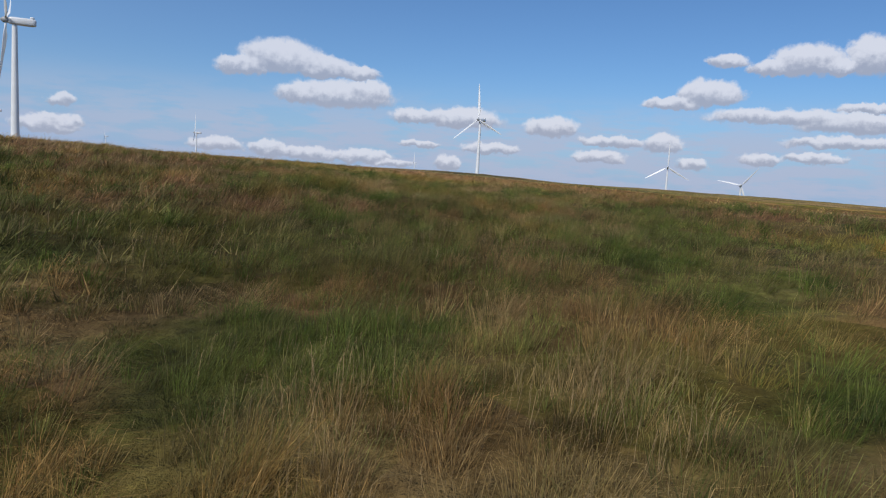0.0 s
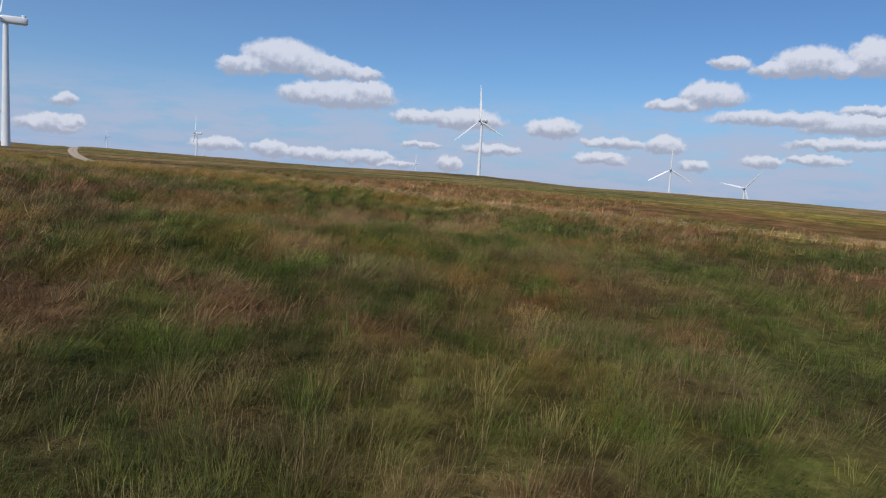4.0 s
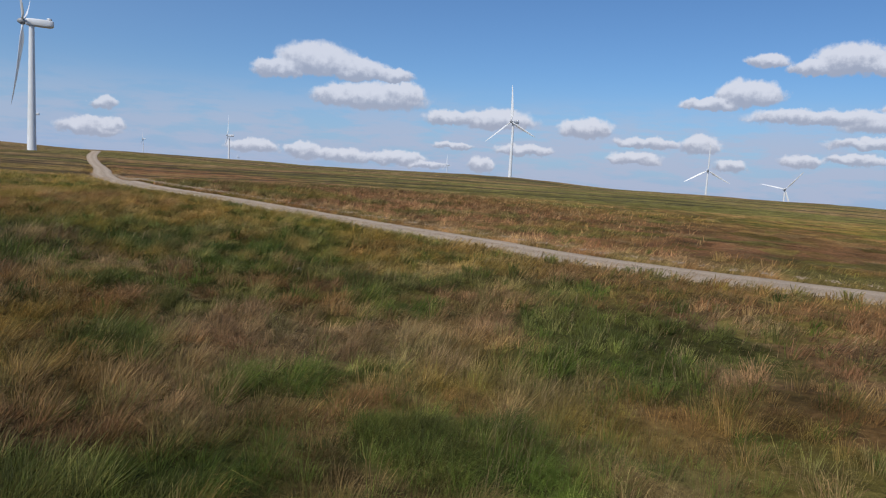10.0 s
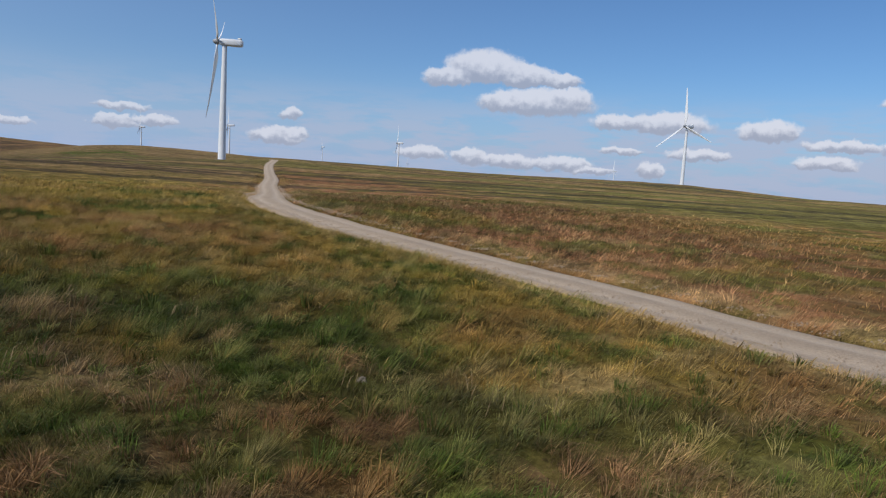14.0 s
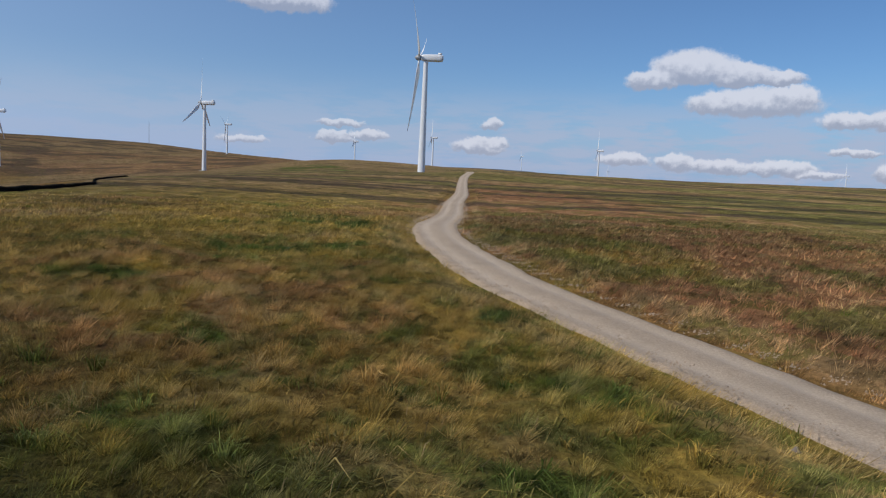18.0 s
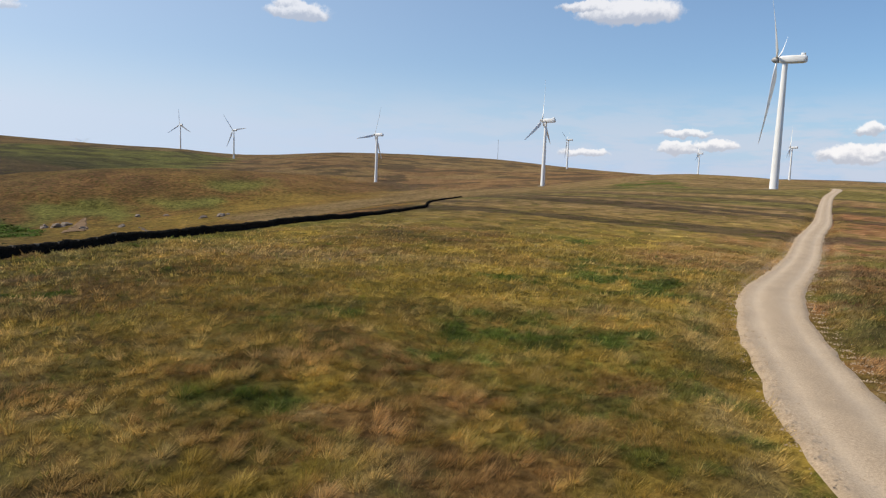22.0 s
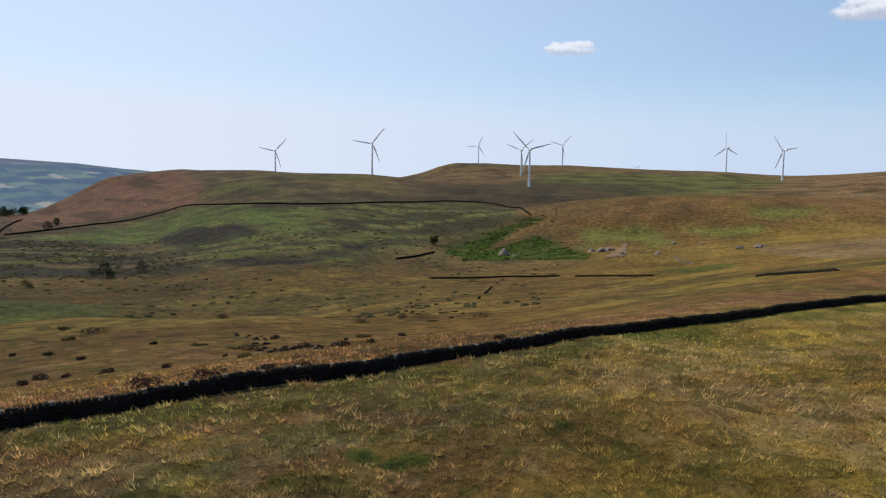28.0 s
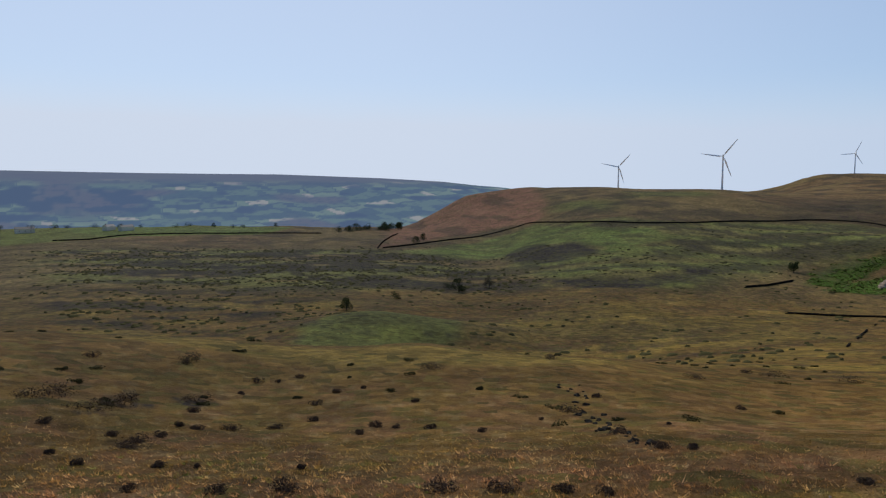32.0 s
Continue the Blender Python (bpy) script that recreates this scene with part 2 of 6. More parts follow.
HILLS = [(-647, -1031, -63.9), (-1001, -718, -25.1), (501, 1197, -42.5), (-1212, 515, 20), (-1165, -694, 12.1), (-1237, -570, 18.7), (-1317, -379, 14.5), (-793, 1229, 14), (-496, 1380, 1.9), (-1148, 1006, 22.9), (-1534, 410, 15.5), (-1617, -123, 16.7), (-1499, -672, 5.8), (-1851, 355, 34.3), (-1849, 692, 40.5), (-1650, 1171, 44.9), (-300, -1929, -144.1), (-803, -1789, -144.3), (-1225, -1546, -145.4), (-1411, -1387, -143.5), (-1953, -449, -7.6), (-2064, -54, 49.2), (-2358, -443, 47.6), (-2431, -362, 62.9), (-124, 2615, -7.4), (-2365, -1473, -51.4), (-2597, -1033, -45.1), (-2727, -649, -35.7), (-1324, 2709, 29.4), (-2453, 2095, 22.7), (-481, -3216, -131.2)]
FAR_HILLS = [(-931, -3121, -132.9), (-3239, -627, 29.5), (-3284, -355, 49.6), (-1311, -2986, -134.4), (-3208, 857, 15.8), (-1672, -2806, -134.2), (-2008, -2584, -132.2), (-2314, -2322, -131.8), (-2622, -1980, -37.1), (-3714, 240, 15.9), (-1433, 4093, -1.4), (-620, -4207, 82.7), (-1322, -4047, 91.3), (-1994, -3769, 86), (-2610, -3383, 84.3), (-3062, -2989, 65.7), (-3316, -2712, 51), (-3456, -2536, 25.5), (3447, 2893, -25.9), (4432, 781, -24), (4229, -1539, -24.2), (2893, -3447, -23.8), (781, -4432, -20.5), (-697, -4751, 84.6), (-1488, -4571, 93.9), (-2246, -4258, 86.6), (-2941, -3822, 86.3), (-3451, -3378, 61.8), (-3737, -3066, 37.6), (-3895, -2867, 7.9)]
RIDGES = [
    (185, [(-600, -52, 0), (-661, -28, 6), (-714, -7, 13.5), (-766, 64, 23), (-774, 104, 25), (-779, 160, 25), (-789, 217, 22), (-825, 290, 14), (-880, 380, 0)]),   # the brown spur
    (150, [(-940, -830, 1), (-1004, -799, 14), (-1080, -786, 26), (-1134, -764, 17), (-1215, -690, 0)]),   # the end of the flat hill
    (230, [(-1900, -545, 24), (-2000, -540, 30), (-2141, -538, 36), (-2204, -492, 28), (-2290, -400, 0)]),   # the dome's near shoulder
    (190, [(-140, -1095, 6), (-400, -1030, 9), (-640, -930, 9), (-790, -830, 4)]),   # the level fields at the valley's lip
    (48, [(-212, -178, 5), (-238, -170, 7), (-254, -140, 6)])]   # the green mound
MID = np.array((-10.0, 45.0))


def plan(xy):
    off = np.asarray(xy, float) - MID
    r = np.hypot(off[:, 0], off[:, 1]) + 1e-9
    return off * (np.log1p(r / 25.0) / r)[:, None], r


def plate(a, b):
    d2 = (a[:, :1] - b[None, :, 0]) ** 2 + (a[:, 1:] - b[None, :, 1]) ** 2
    return 0.5 * d2 * np.log(d2 + 1e-20)


SPOTS = np.array(NEAR_MOOR + MOOR + VALLEY + HILLS + FAR_HILLS, float)
spot_uv, spot_r = plan(SPOTS[:, :2])
n_spots = len(SPOTS)
system = np.zeros((n_spots + 3, n_spots + 3))
system[:n_spots, :n_spots] = plate(spot_uv, spot_uv) + 1e-5 * np.eye(n_spots)
system[:n_spots, n_spots:] = np.c_[np.ones(n_spots), spot_uv]
system[n_spots:, :n_spots] = system[:n_spots, n_spots:].T
BEND = np.linalg.solve(system, np.r_[SPOTS[:, 2] / (spot_r + 60), 0, 0, 0])


def swell(xy):
    """Ridges and knolls that stand on the smooth land: lines of (x, y, extra height) with a half width."""
    out = np.zeros(len(xy))
    for wide, line in RIDGES:
        p = np.array([q[:2] for q in line], float)
        close = np.flatnonzero((xy[:, 0] > p[:, 0].min() - wide) & (xy[:, 0] < p[:, 0].max() + wide) & (xy[:, 1] > p[:, 1].min() - wide) & (xy[:, 1] < p[:, 1].max() + wide))
        if not len(close):
            continue
        spot, best, top = xy[close], np.full(len(close), 1e9), np.zeros(len(close))
        for (x0, y0, h0), (x1, y1, h1) in zip(line[:-1], line[1:]):
            a, v = np.array((x0, y0), float), np.array((x1 - x0, y1 - y0), float)
            t = np.clip((spot - a) @ v / (v @ v), 0, 1)
            d = np.hypot(*(spot - a - t[:, None] * v).T)
            nearer = d < best
            best, top = np.where(nearer, d, best), np.where(nearer, h0 + (h1 - h0) * t, top)
        u = np.clip(1 - (best / wide) ** 2, 0, 1)
        out[close] += top * u * u
    return out


def land(xy):
    """Heights of the smooth land at many places (n, 2)."""
    xy = np.asarray(xy, float)
    out = np.empty(len(xy))
    for i in range(0, len(xy), 20000):
        uv, r = plan(xy[i:i + 20000])
        out[i:i + 20000] = (plate(uv, spot_uv) @ BEND[:-3] + BEND[-3] + uv @ BEND[-2:]) * (r + 60)
    return out + swell(xy)


def grain(xy, size, seed, octaves=3):
    """Smooth random field, 0 to 1, with lumps of that size in metres."""
    total, weight = np.zeros(len(xy)), 0.0
    for o in range(octaves):
        p = np.asarray(xy) / (size / 2 ** o) + seed * 17.31 + o * 5.77
        i = np.floor(p).astype(np.int64)
        f = p - i
        f = f * f * (3 - 2 * f)

        def dice(a, b):
            h = (a * 374761393 + b * 668265263 + (seed * 31 + o) * 1442695041) & 0xFFFFFFFF
            h = ((h ^ (h >> 13)) * 1274126177) & 0xFFFFFFFF
            return ((h ^ (h >> 16)) & 0xFFFF) / 65535.0
        x0, y0 = i[:, 0], i[:, 1]
        v = (dice(x0, y0) * (1 - f[:, 0]) + dice(x0 + 1, y0) * f[:, 0]) * (1 - f[:, 1]) \
            + (dice(x0, y0 + 1) * (1 - f[:, 0]) + dice(x0 + 1, y0 + 1) * f[:, 0]) * f[:, 1]
        total += v * 0.5 ** o
        weight += 0.5 ** o
    return total / weight


def band(v, lo, hi):
    t = np.clip((v - lo) / (hi - lo), 0, 1)
    return t * t * (3 - 2 * t)


def away(xy, line):
    """Distance of places from a bent line."""
    xy, best = np.asarray(xy, float), np.full(len(xy), 1e9)
    for a, b in zip(line[:-1], line[1:]):
        a, b = np.array(a[:2], float), np.array(b[:2], float)
        t = np.clip(((xy - a) @ (b - a)) / ((b - a) @ (b - a)), 0, 1)
        best = np.minimum(best, np.hypot(*(xy - a - t[:, None] * (b - a)).T))
    return best


def bend(line, step):
    """A smooth line through the corners of a bent one, with points every step metres."""
    p = np.array([line[0]] + list(line) + [line[-1]], float)
    out = []
    for i in range(1, len(p) - 2):
        n = max(2, int(np.hypot(*(p[i + 1] - p[i])[:2]) / step))
        for t in np.arange(n) / n:
            out.append(0.5 * (2 * p[i] + (p[i + 1] - p[i - 1]) * t + (2 * p[i - 1] - 5 * p[i] + 4 * p[i + 1] - p[i + 2]) * t ** 2
                              + (3 * p[i] - p[i - 1] - 3 * p[i + 1] + p[i + 2]) * t ** 3))
    return np.array(out + [p[-2]])


TRACK = bend([(150, 30), (80, 31), (45, 35), (28, 39), (17, 42), (7, 46), (1, 51), (-5, 55), (-9, 57.5), (-13.8, 61), (-19, 66.5),
              (-24.5, 72.8), (-30, 80.5), (-36, 91), (-47, 110), (-62, 135), (-80, 167), (-107, 212), (-134, 258), (-156, 300), (-190, 355)], 1.0)
WALL = bend([(60, -60), (20, -25), (-10, 0), (-28, 15), (-39, 25), (-49, 33.5), (-57, 42), (-66, 50), (-74, 59), (-83, 69), (-94, 81), (-103, 90), (-112, 98.5),
             (-121, 107.5), (-133, 115), (-142, 122), (-161, 140), (-185, 156)], 0.5)


BED = 0.26      # how deep the track lies in the turf


def relief(xy):
    """Hummocks on the smooth land, flattened along the track."""
    r = np.hypot(*(np.asarray(xy) - MID).T)
    lumps = (grain(xy, 1.3, 3) - 0.5) * 0.30 * band(r, 220, 60) + (grain(xy, 7, 4) - 0.5) * 0.32 * band(r, 900, 200)
    lumps += (grain(xy, 60, 5) - 0.5) * 2.2 * band(r, 150, 500) + (grain(xy, 300, 6) - 0.5) * 4 * band(r, 900, 2500)
    off = np.full(len(lumps), 1e3)
    close = (r < 420) & (np.asarray(xy)[:, 1] > 15)
    off[close] = away(np.asarray(xy)[close], TRACK[::6])
    return lumps * band(off, 2.2, 5.0) - BED * band(off, 3.4, 2.2)


def ground_height(xy):
    return land(xy) + relief(xy)


def height(x, y):
    return float(ground_height(np.array([(x, y)]))[0])


# heights near the way on a one-metre net, for all that grows there
NET_X, NET_Y = np.arange(-190, 131, 1.0), np.arange(-110, 201, 1.0)
net = np.stack(np.meshgrid(NET_X, NET_Y, indexing="ij"), -1)
NET_Z = land(net.reshape(-1, 2)).reshape(len(NET_X), len(NET_Y))
NET_T = away(net.reshape(-1, 2), TRACK[::4]).reshape(NET_Z.shape)
NET_W = away(net.reshape(-1, 2), WALL[::6]).reshape(NET_Z.shape)


def from_net(xy, values):
    u = np.clip(xy - (NET_X[0], NET_Y[0]), 0, (len(NET_X) - 1.001, len(NET_Y) - 1.001))
    i = u.astype(int)
    f = u - i
    a, b = i[:, 0], i[:, 1]
    return (values[a, b] * (1 - f[:, 0]) + values[a + 1, b] * f[:, 0]) * (1 - f[:, 1]) + (values[a, b + 1] * (1 - f[:, 0]) + values[a + 1, b + 1] * f[:, 0]) * f[:, 1]


def near_height(xy):
    r = np.hypot(*(xy - MID).T)
    lumps = (grain(xy, 1.3, 3) - 0.5) * 0.30 * band(r, 220, 60) + (grain(xy, 7, 4) - 0.5) * 0.32
    off = from_net(xy, NET_T)
    return from_net(xy, NET_Z) + lumps * band(off, 2.2, 5.0) - BED * band(off, 3.4, 2.2)


# ---- materials ----
def material(name, rough=0.8, metal=0.0):
    m = bpy.data.materials.new(name)
    m.use_nodes = True
    shader = m.node_tree.nodes["Principled BSDF"]
    shader.inputs["Roughness"].default_value, shader.inputs["Metallic"].default_value = rough, metal
    return m, m.node_tree.nodes, m.node_tree.links, shader


def rgb(r, g, b):
    return (r, g, b, 1.0)


def tex(n, l, scale, detail=4.0, rough=0.55, where="Object", vec=None):
    t = n.new("ShaderNodeTexNoise")
    t.inputs["Scale"].default_value, t.inputs["Detail"].default_value, t.inputs["Roughness"].default_value = scale, detail, rough
    l.new(vec or n.new("ShaderNodeTexCoord").outputs[where], t.inputs["Vector"])
    return t.outputs["Fac"]


def span(n, l, value, lo, hi, to_lo=0.0, to_hi=1.0):
    m = n.new("ShaderNodeMapRange")
    l.new(value, m.inputs["Value"])
    for key, v in (("From Min", lo), ("From Max", hi), ("To Min", to_lo), ("To Max", to_hi)):
        m.inputs[key].default_value = v
    return m.outputs[0]


def blend(n, l, fac, a, b, kind="MIX"):
    m = n.new("ShaderNodeMix")
    m.data_type, m.blend_type = "RGBA", kind
    for key, v in (("Factor", fac), ("A", a), ("B", b)):
        if isinstance(v, (int, float, tuple)):
            m.inputs[key].default_value = v
        else:
            l.new(v, m.inputs[key])
    return m.outputs["Result"]


def bump(n, l, shader, value, strength, distance):
    b = n.new("ShaderNodeBump")
    b.inputs["Strength"].default_value, b.inputs["Distance"].default_value = strength, distance
    l.new(value, b.inputs["Height"])
    l.new(b.outputs[0], shader.inputs["Normal"])


def attribute(n, name):
    a = n.new("ShaderNodeAttribute")
    a.attribute_name = name
    return a.outputs["Fac"]


def speckled(name, dark, light, scale, rough=0.85, relief=0.3, depth=0.02, metal=0.0):
    """A surface of two colours mixed at two scales, with fine relief."""
    m, n, l, shader = material(name, rough, metal)
    shader.inputs["Specular IOR Level"].default_value = 0.5 if rough < 0.75 else 0.0
    mix = blend(n, l, tex(n, l, scale), rgb(*dark), rgb(*light))
    worn = blend(n, l, span(n, l, tex(n, l, scale * 0.13, 3), 0.35, 0.7, 0.0, 0.5), mix, rgb(*(c * 0.6 for c in dark)))
    l.new(worn, shader.inputs["Base Color"])
    bump(n, l, shader, tex(n, l, scale * 2.3), relief, depth)
    return m


OCHRE, OLIVE, RUSSET, STRAW = (0.320, 0.190, 0.042), (0.205, 0.148, 0.030), (0.255, 0.122, 0.056), (0.400, 0.300, 0.140)
GREEN, DEEP, PEAT, LAWN = (0.115, 0.152, 0.022), (0.045, 0.066, 0.012), (0.042, 0.032, 0.024), (0.180, 0.215, 0.045)
TAN, GOLD, ASH = (0.205, 0.112, 0.027), (0.335, 0.232, 0.044), (0.225, 0.145, 0.085)
# the last of these is dark litter, deepened for the shade between tussocks
MOSS, ROSE, LITTER_SHADE = (0.108, 0.094, 0.019), (0.330, 0.140, 0.075), (0.040, 0.030, 0.015)


def sward(name, blades):
    """Moor vegetation, coloured by the plants that grow at each place."""
    m, n, l, shader = material(name, 0.7 if blades else 0.95)
    shader.inputs["Specular IOR Level"].default_value = 0.25 if blades else 0.05
    shader.inputs["Diffuse Roughness"].default_value = 1.0
    place = n.new("ShaderNodeNewGeometry").outputs["Position"]
    patchy = tex(n, l, 0.55, 5, 0.65, vec=place)
    tufty = tex(n, l, 1.9, 4, 0.65, vec=place)
    c = blend(n, l, span(n, l, patchy, 0.38, 0.62), rgb(*OLIVE), rgb(*OCHRE))
    c = blend(n, l, span(n, l, tex(n, l, 0.045, 4, 0.6, vec=place), 0.42, 0.66, 0.0, 0.3), c, rgb(*OLIVE))
    c = blend(n, l, span(n, l, tex(n, l, 0.11, 5, 0.65, vec=place), 0.54, 0.74, 0.0, 0.35), c, rgb(*RUSSET))
    c = blend(n, l, span(n, l, tufty, 0.52, 0.64, 0.0, 0.6), c, rgb(*GOLD))
    c = blend(n, l, span(n, l, tufty, 0.46, 0.34, 0.0, 0.5), c, rgb(*MOSS))
    for key, colour in (("ash", ASH), ("tan", TAN), ("gold", GOLD), ("russet", RUSSET), ("straw", STRAW)):
        c = blend(n, l, attribute(n, key), c, rgb(*colour))
    c = blend(n, l, attribute(n, "green"), c, blend(n, l, span(n, l, tufty, 0.35, 0.65), rgb(*DEEP), rgb(*GREEN)))
    for key, colour in (("lawn", LAWN), ("rose", ROSE), ("peat", PEAT)):
        c = blend(n, l, attribute(n, key), c, rgb(*colour))
    if blades:
        # each tussock has its own tone, each blade a little more
        tone = attribute(n, "tone")
        c = blend(n, l, span(n, l, tone, 0.72, 1.0, 0.0, 0.25), c, rgb(*STRAW))
        c = blend(n, l, span(n, l, tone, 0.30, 0.0, 0.0, 0.4), c, rgb(*MOSS))
        c = blend(n, l, 1.0, c, span(n, l, tex(n, l, 16.0, 5, 0.7, vec=place), 0.3, 0.7, 0.55, 1.45), "MULTIPLY")
        c = blend(n, l, 1.0, c, span(n, l, tone, 0, 1, 0.60, 2.0), "MULTIPLY")
        c = blend(n, l, 1.0, c, span(n, l, n.new("ShaderNodeNewGeometry").outputs["Random Per Island"], 0, 1, 0.6, 1.4), "MULTIPLY")
    else:
        # dark litter under near grass, with the shade of the gaps painted in
        c = blend(n, l, attribute(n, "litter_shade"), c, blend(n, l, 0.52, c, rgb(*LITTER_SHADE)))
        cells = n.new("ShaderNodeTexVoronoi")
        cells.inputs["Scale"].default_value = 0.42
        warp = n.new("ShaderNodeVectorMath")
        warp.operation = "MULTIPLY_ADD"
        l.new(n.new("ShaderNodeTexNoise").outputs["Color"], warp.inputs[0])
        warp.inputs[1].default_value = (1.2, 1.2, 0)
        l.new(place, warp.inputs[2])
        l.new(warp.outputs[0], cells.inputs["Vector"])
        pick = n.new("ShaderNodeSeparateColor")
        l.new(cells.outputs["Color"], pick.inputs[0])
        c = blend(n, l, span(n, l, pick.outputs[0], 0.72, 0.86, 0.0, 0.6), c, rgb(*MOSS))
        c = blend(n, l, 1.0, c, span(n, l, pick.outputs[1], 0, 1, 0.72, 1.28), "MULTIPLY")
        c = blend(n, l, 1.0, c, span(n, l, tex(n, l, 5.0, 4, 0.7, vec=place), 0.25, 0.75, 0.45, 1.4), "MULTIPLY")
    c = blend(n, l, 1.0, c, span(n, l, tex(n, l, 0.32, 5, 0.75, vec=place), 0.3, 0.7, 0.62, 1.38), "MULTIPLY")
    c = blend(n, l, 1.0, c, span(n, l, tex(n, l, 0.028, 6, 0.7, vec=place), 0.35, 0.65, 0.70, 1.28), "MULTIPLY")
    l.new(c, shader.inputs["Base Color"])
    if blades:
        through_leaf = n.new("ShaderNodeBsdfTranslucent")
        l.new(c, through_leaf.inputs["Color"])
        both = n.new("ShaderNodeMixShader")
        both.inputs[0].default_value = 0.38
        l.new(shader.outputs[0], both.inputs[1]), l.new(through_leaf.outputs[0], both.inputs[2])
        l.new(both.outputs[0], n["Material Output"].inputs["Surface"])
    else:
        bump(n, l, shader, tex(n, l, 2.2, 6, 0.75, vec=place), 0.9, 0.35)
    return m


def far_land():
    """The far side of the valley: plain fields, woods and moor; a blue glow paints in a mile or two of air."""
    m, n, l, shader = material("far_valley_side_haze", 1.0)
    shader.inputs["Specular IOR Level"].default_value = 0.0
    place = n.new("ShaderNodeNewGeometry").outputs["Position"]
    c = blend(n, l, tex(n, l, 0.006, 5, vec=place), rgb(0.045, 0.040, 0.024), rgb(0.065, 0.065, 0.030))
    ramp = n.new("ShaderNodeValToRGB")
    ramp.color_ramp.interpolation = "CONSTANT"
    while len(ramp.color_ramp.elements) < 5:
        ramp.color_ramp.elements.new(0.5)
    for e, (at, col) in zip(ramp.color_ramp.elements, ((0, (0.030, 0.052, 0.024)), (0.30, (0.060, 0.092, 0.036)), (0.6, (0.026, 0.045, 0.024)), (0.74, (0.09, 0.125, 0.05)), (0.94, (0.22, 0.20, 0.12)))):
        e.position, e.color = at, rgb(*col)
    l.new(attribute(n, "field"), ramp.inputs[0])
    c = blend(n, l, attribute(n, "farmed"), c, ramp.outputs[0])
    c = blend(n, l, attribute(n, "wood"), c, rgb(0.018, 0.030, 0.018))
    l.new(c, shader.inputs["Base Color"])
    # distance haze put in as an even blue emission over the whole slope
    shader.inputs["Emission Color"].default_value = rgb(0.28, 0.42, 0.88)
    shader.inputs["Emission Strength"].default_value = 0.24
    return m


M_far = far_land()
M_ground, M_blades = sward("moor_ground", False), sward("moor_grass", True)
M_white, wnn, wll, wsh = material("turbine_white_paint", 0.38)
wll.new(blend(wnn, wll, span(wnn, wll, tex(wnn, wll, 0.22, 5, 0.65), 0.35, 0.75), rgb(0.80, 0.81, 0.81), rgb(0.70, 0.71, 0.70)), wsh.inputs["Base Color"])
M_grey = speckled("turbine_grey_metal", (0.16, 0.17, 0.18), (0.24, 0.25, 0.26), 2.0, 0.5, 0.05)
M_gravel, gn, gl, gsh = material("pale_gravel", 0.95)
g_place = gn.new("ShaderNodeNewGeometry").outputs["Position"]
g_mix = blend(gn, gl, span(gn, gl, tex(gn, gl, 16.0, 6, 0.8, vec=g_place), 0.32, 0.68), rgb(0.24, 0.170, 0.105), rgb(0.54, 0.415, 0.285))
g_mix = blend(gn, gl, span(gn, gl, tex(gn, gl, 0.5, 4, vec=g_place), 0.45, 0.75, 0, 0.5), g_mix, rgb(0.25, 0.19, 0.13))
g_mix = blend(gn, gl, attribute(gn, "rut"), g_mix, rgb(0.62, 0.505, 0.380))
gl.new(g_mix, gsh.inputs["Base Color"])
bump(gn, gl, gsh, tex(gn, gl, 14.0, 6, 0.8, vec=g_place), 0.7, 0.06)
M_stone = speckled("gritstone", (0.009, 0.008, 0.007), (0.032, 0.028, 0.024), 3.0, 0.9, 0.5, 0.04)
M_rock = speckled("pale_rock", (0.14, 0.11, 0.085), (0.36, 0.30, 0.24), 1.2, 0.92, 0.6, 0.08)
M_leaf = speckled("dark_foliage", (0.016, 0.026, 0.010), (0.045, 0.062, 0.022), 1.5, 0.8, 0.3)
M_bark = speckled("bark", (0.05, 0.04, 0.03), (0.12, 0.10, 0.08), 4.0, 0.9, 0.5)
M_rush = speckled("dark_rush", (0.034, 0.032, 0.016), (0.085, 0.078, 0.034), 2.5, 0.95, 0.5, 0.05)
M_heather = speckled("dark_heather", (0.040, 0.030, 0.022), (0.105, 0.074, 0.054), 2.5, 0.95, 0.5, 0.05)
M_fern = speckled("bracken_green", (0.040, 0.075, 0.018), (0.105, 0.165, 0.035), 1.5, 0.8, 0.4)
M_roof = speckled("slate_roof", (0.07, 0.07, 0.075), (0.13, 0.13, 0.135), 0.8, 0.7, 0.2)
M_render = speckled("pale_house_wall", (0.42, 0.40, 0.36), (0.62, 0.60, 0.56), 0.6, 0.85, 0.1)


def mesh_ob(name, verts, faces, mat, smooth=False):
    me = bpy.data.meshes.new(name)
    me.from_pydata([tuple(v) for v in verts], [], [tuple(f) for f in faces])
    me.materials.append(mat)
    if smooth:
        me.polygons.foreach_set("use_smooth", [True] * len(me.polygons))
    me.update()
    return me


def quick_mesh(name, verts, faces, mat, smooth=False):
    """A mesh from arrays: verts (n, 3), faces (m, 3 or 4)."""
    me = bpy.data.meshes.new(name)
    verts, faces = np.ascontiguousarray(verts, np.float32), np.ascontiguousarray(faces, np.int32)
    k = faces.shape[1]
    me.vertices.add(len(verts)), me.loops.add(faces.size), me.polygons.add(len(faces))
    me.vertices.foreach_set("co", verts.ravel())
    me.loops.foreach_set("vertex_index", faces.ravel())
    me.polygons.foreach_set("loop_start", np.arange(0, faces.size, k, dtype=np.int32))
    me.polygons.foreach_set("use_smooth", np.full(len(faces), smooth))
    me.materials.append(mat)
    me.update(calc_edges=True)
    return me


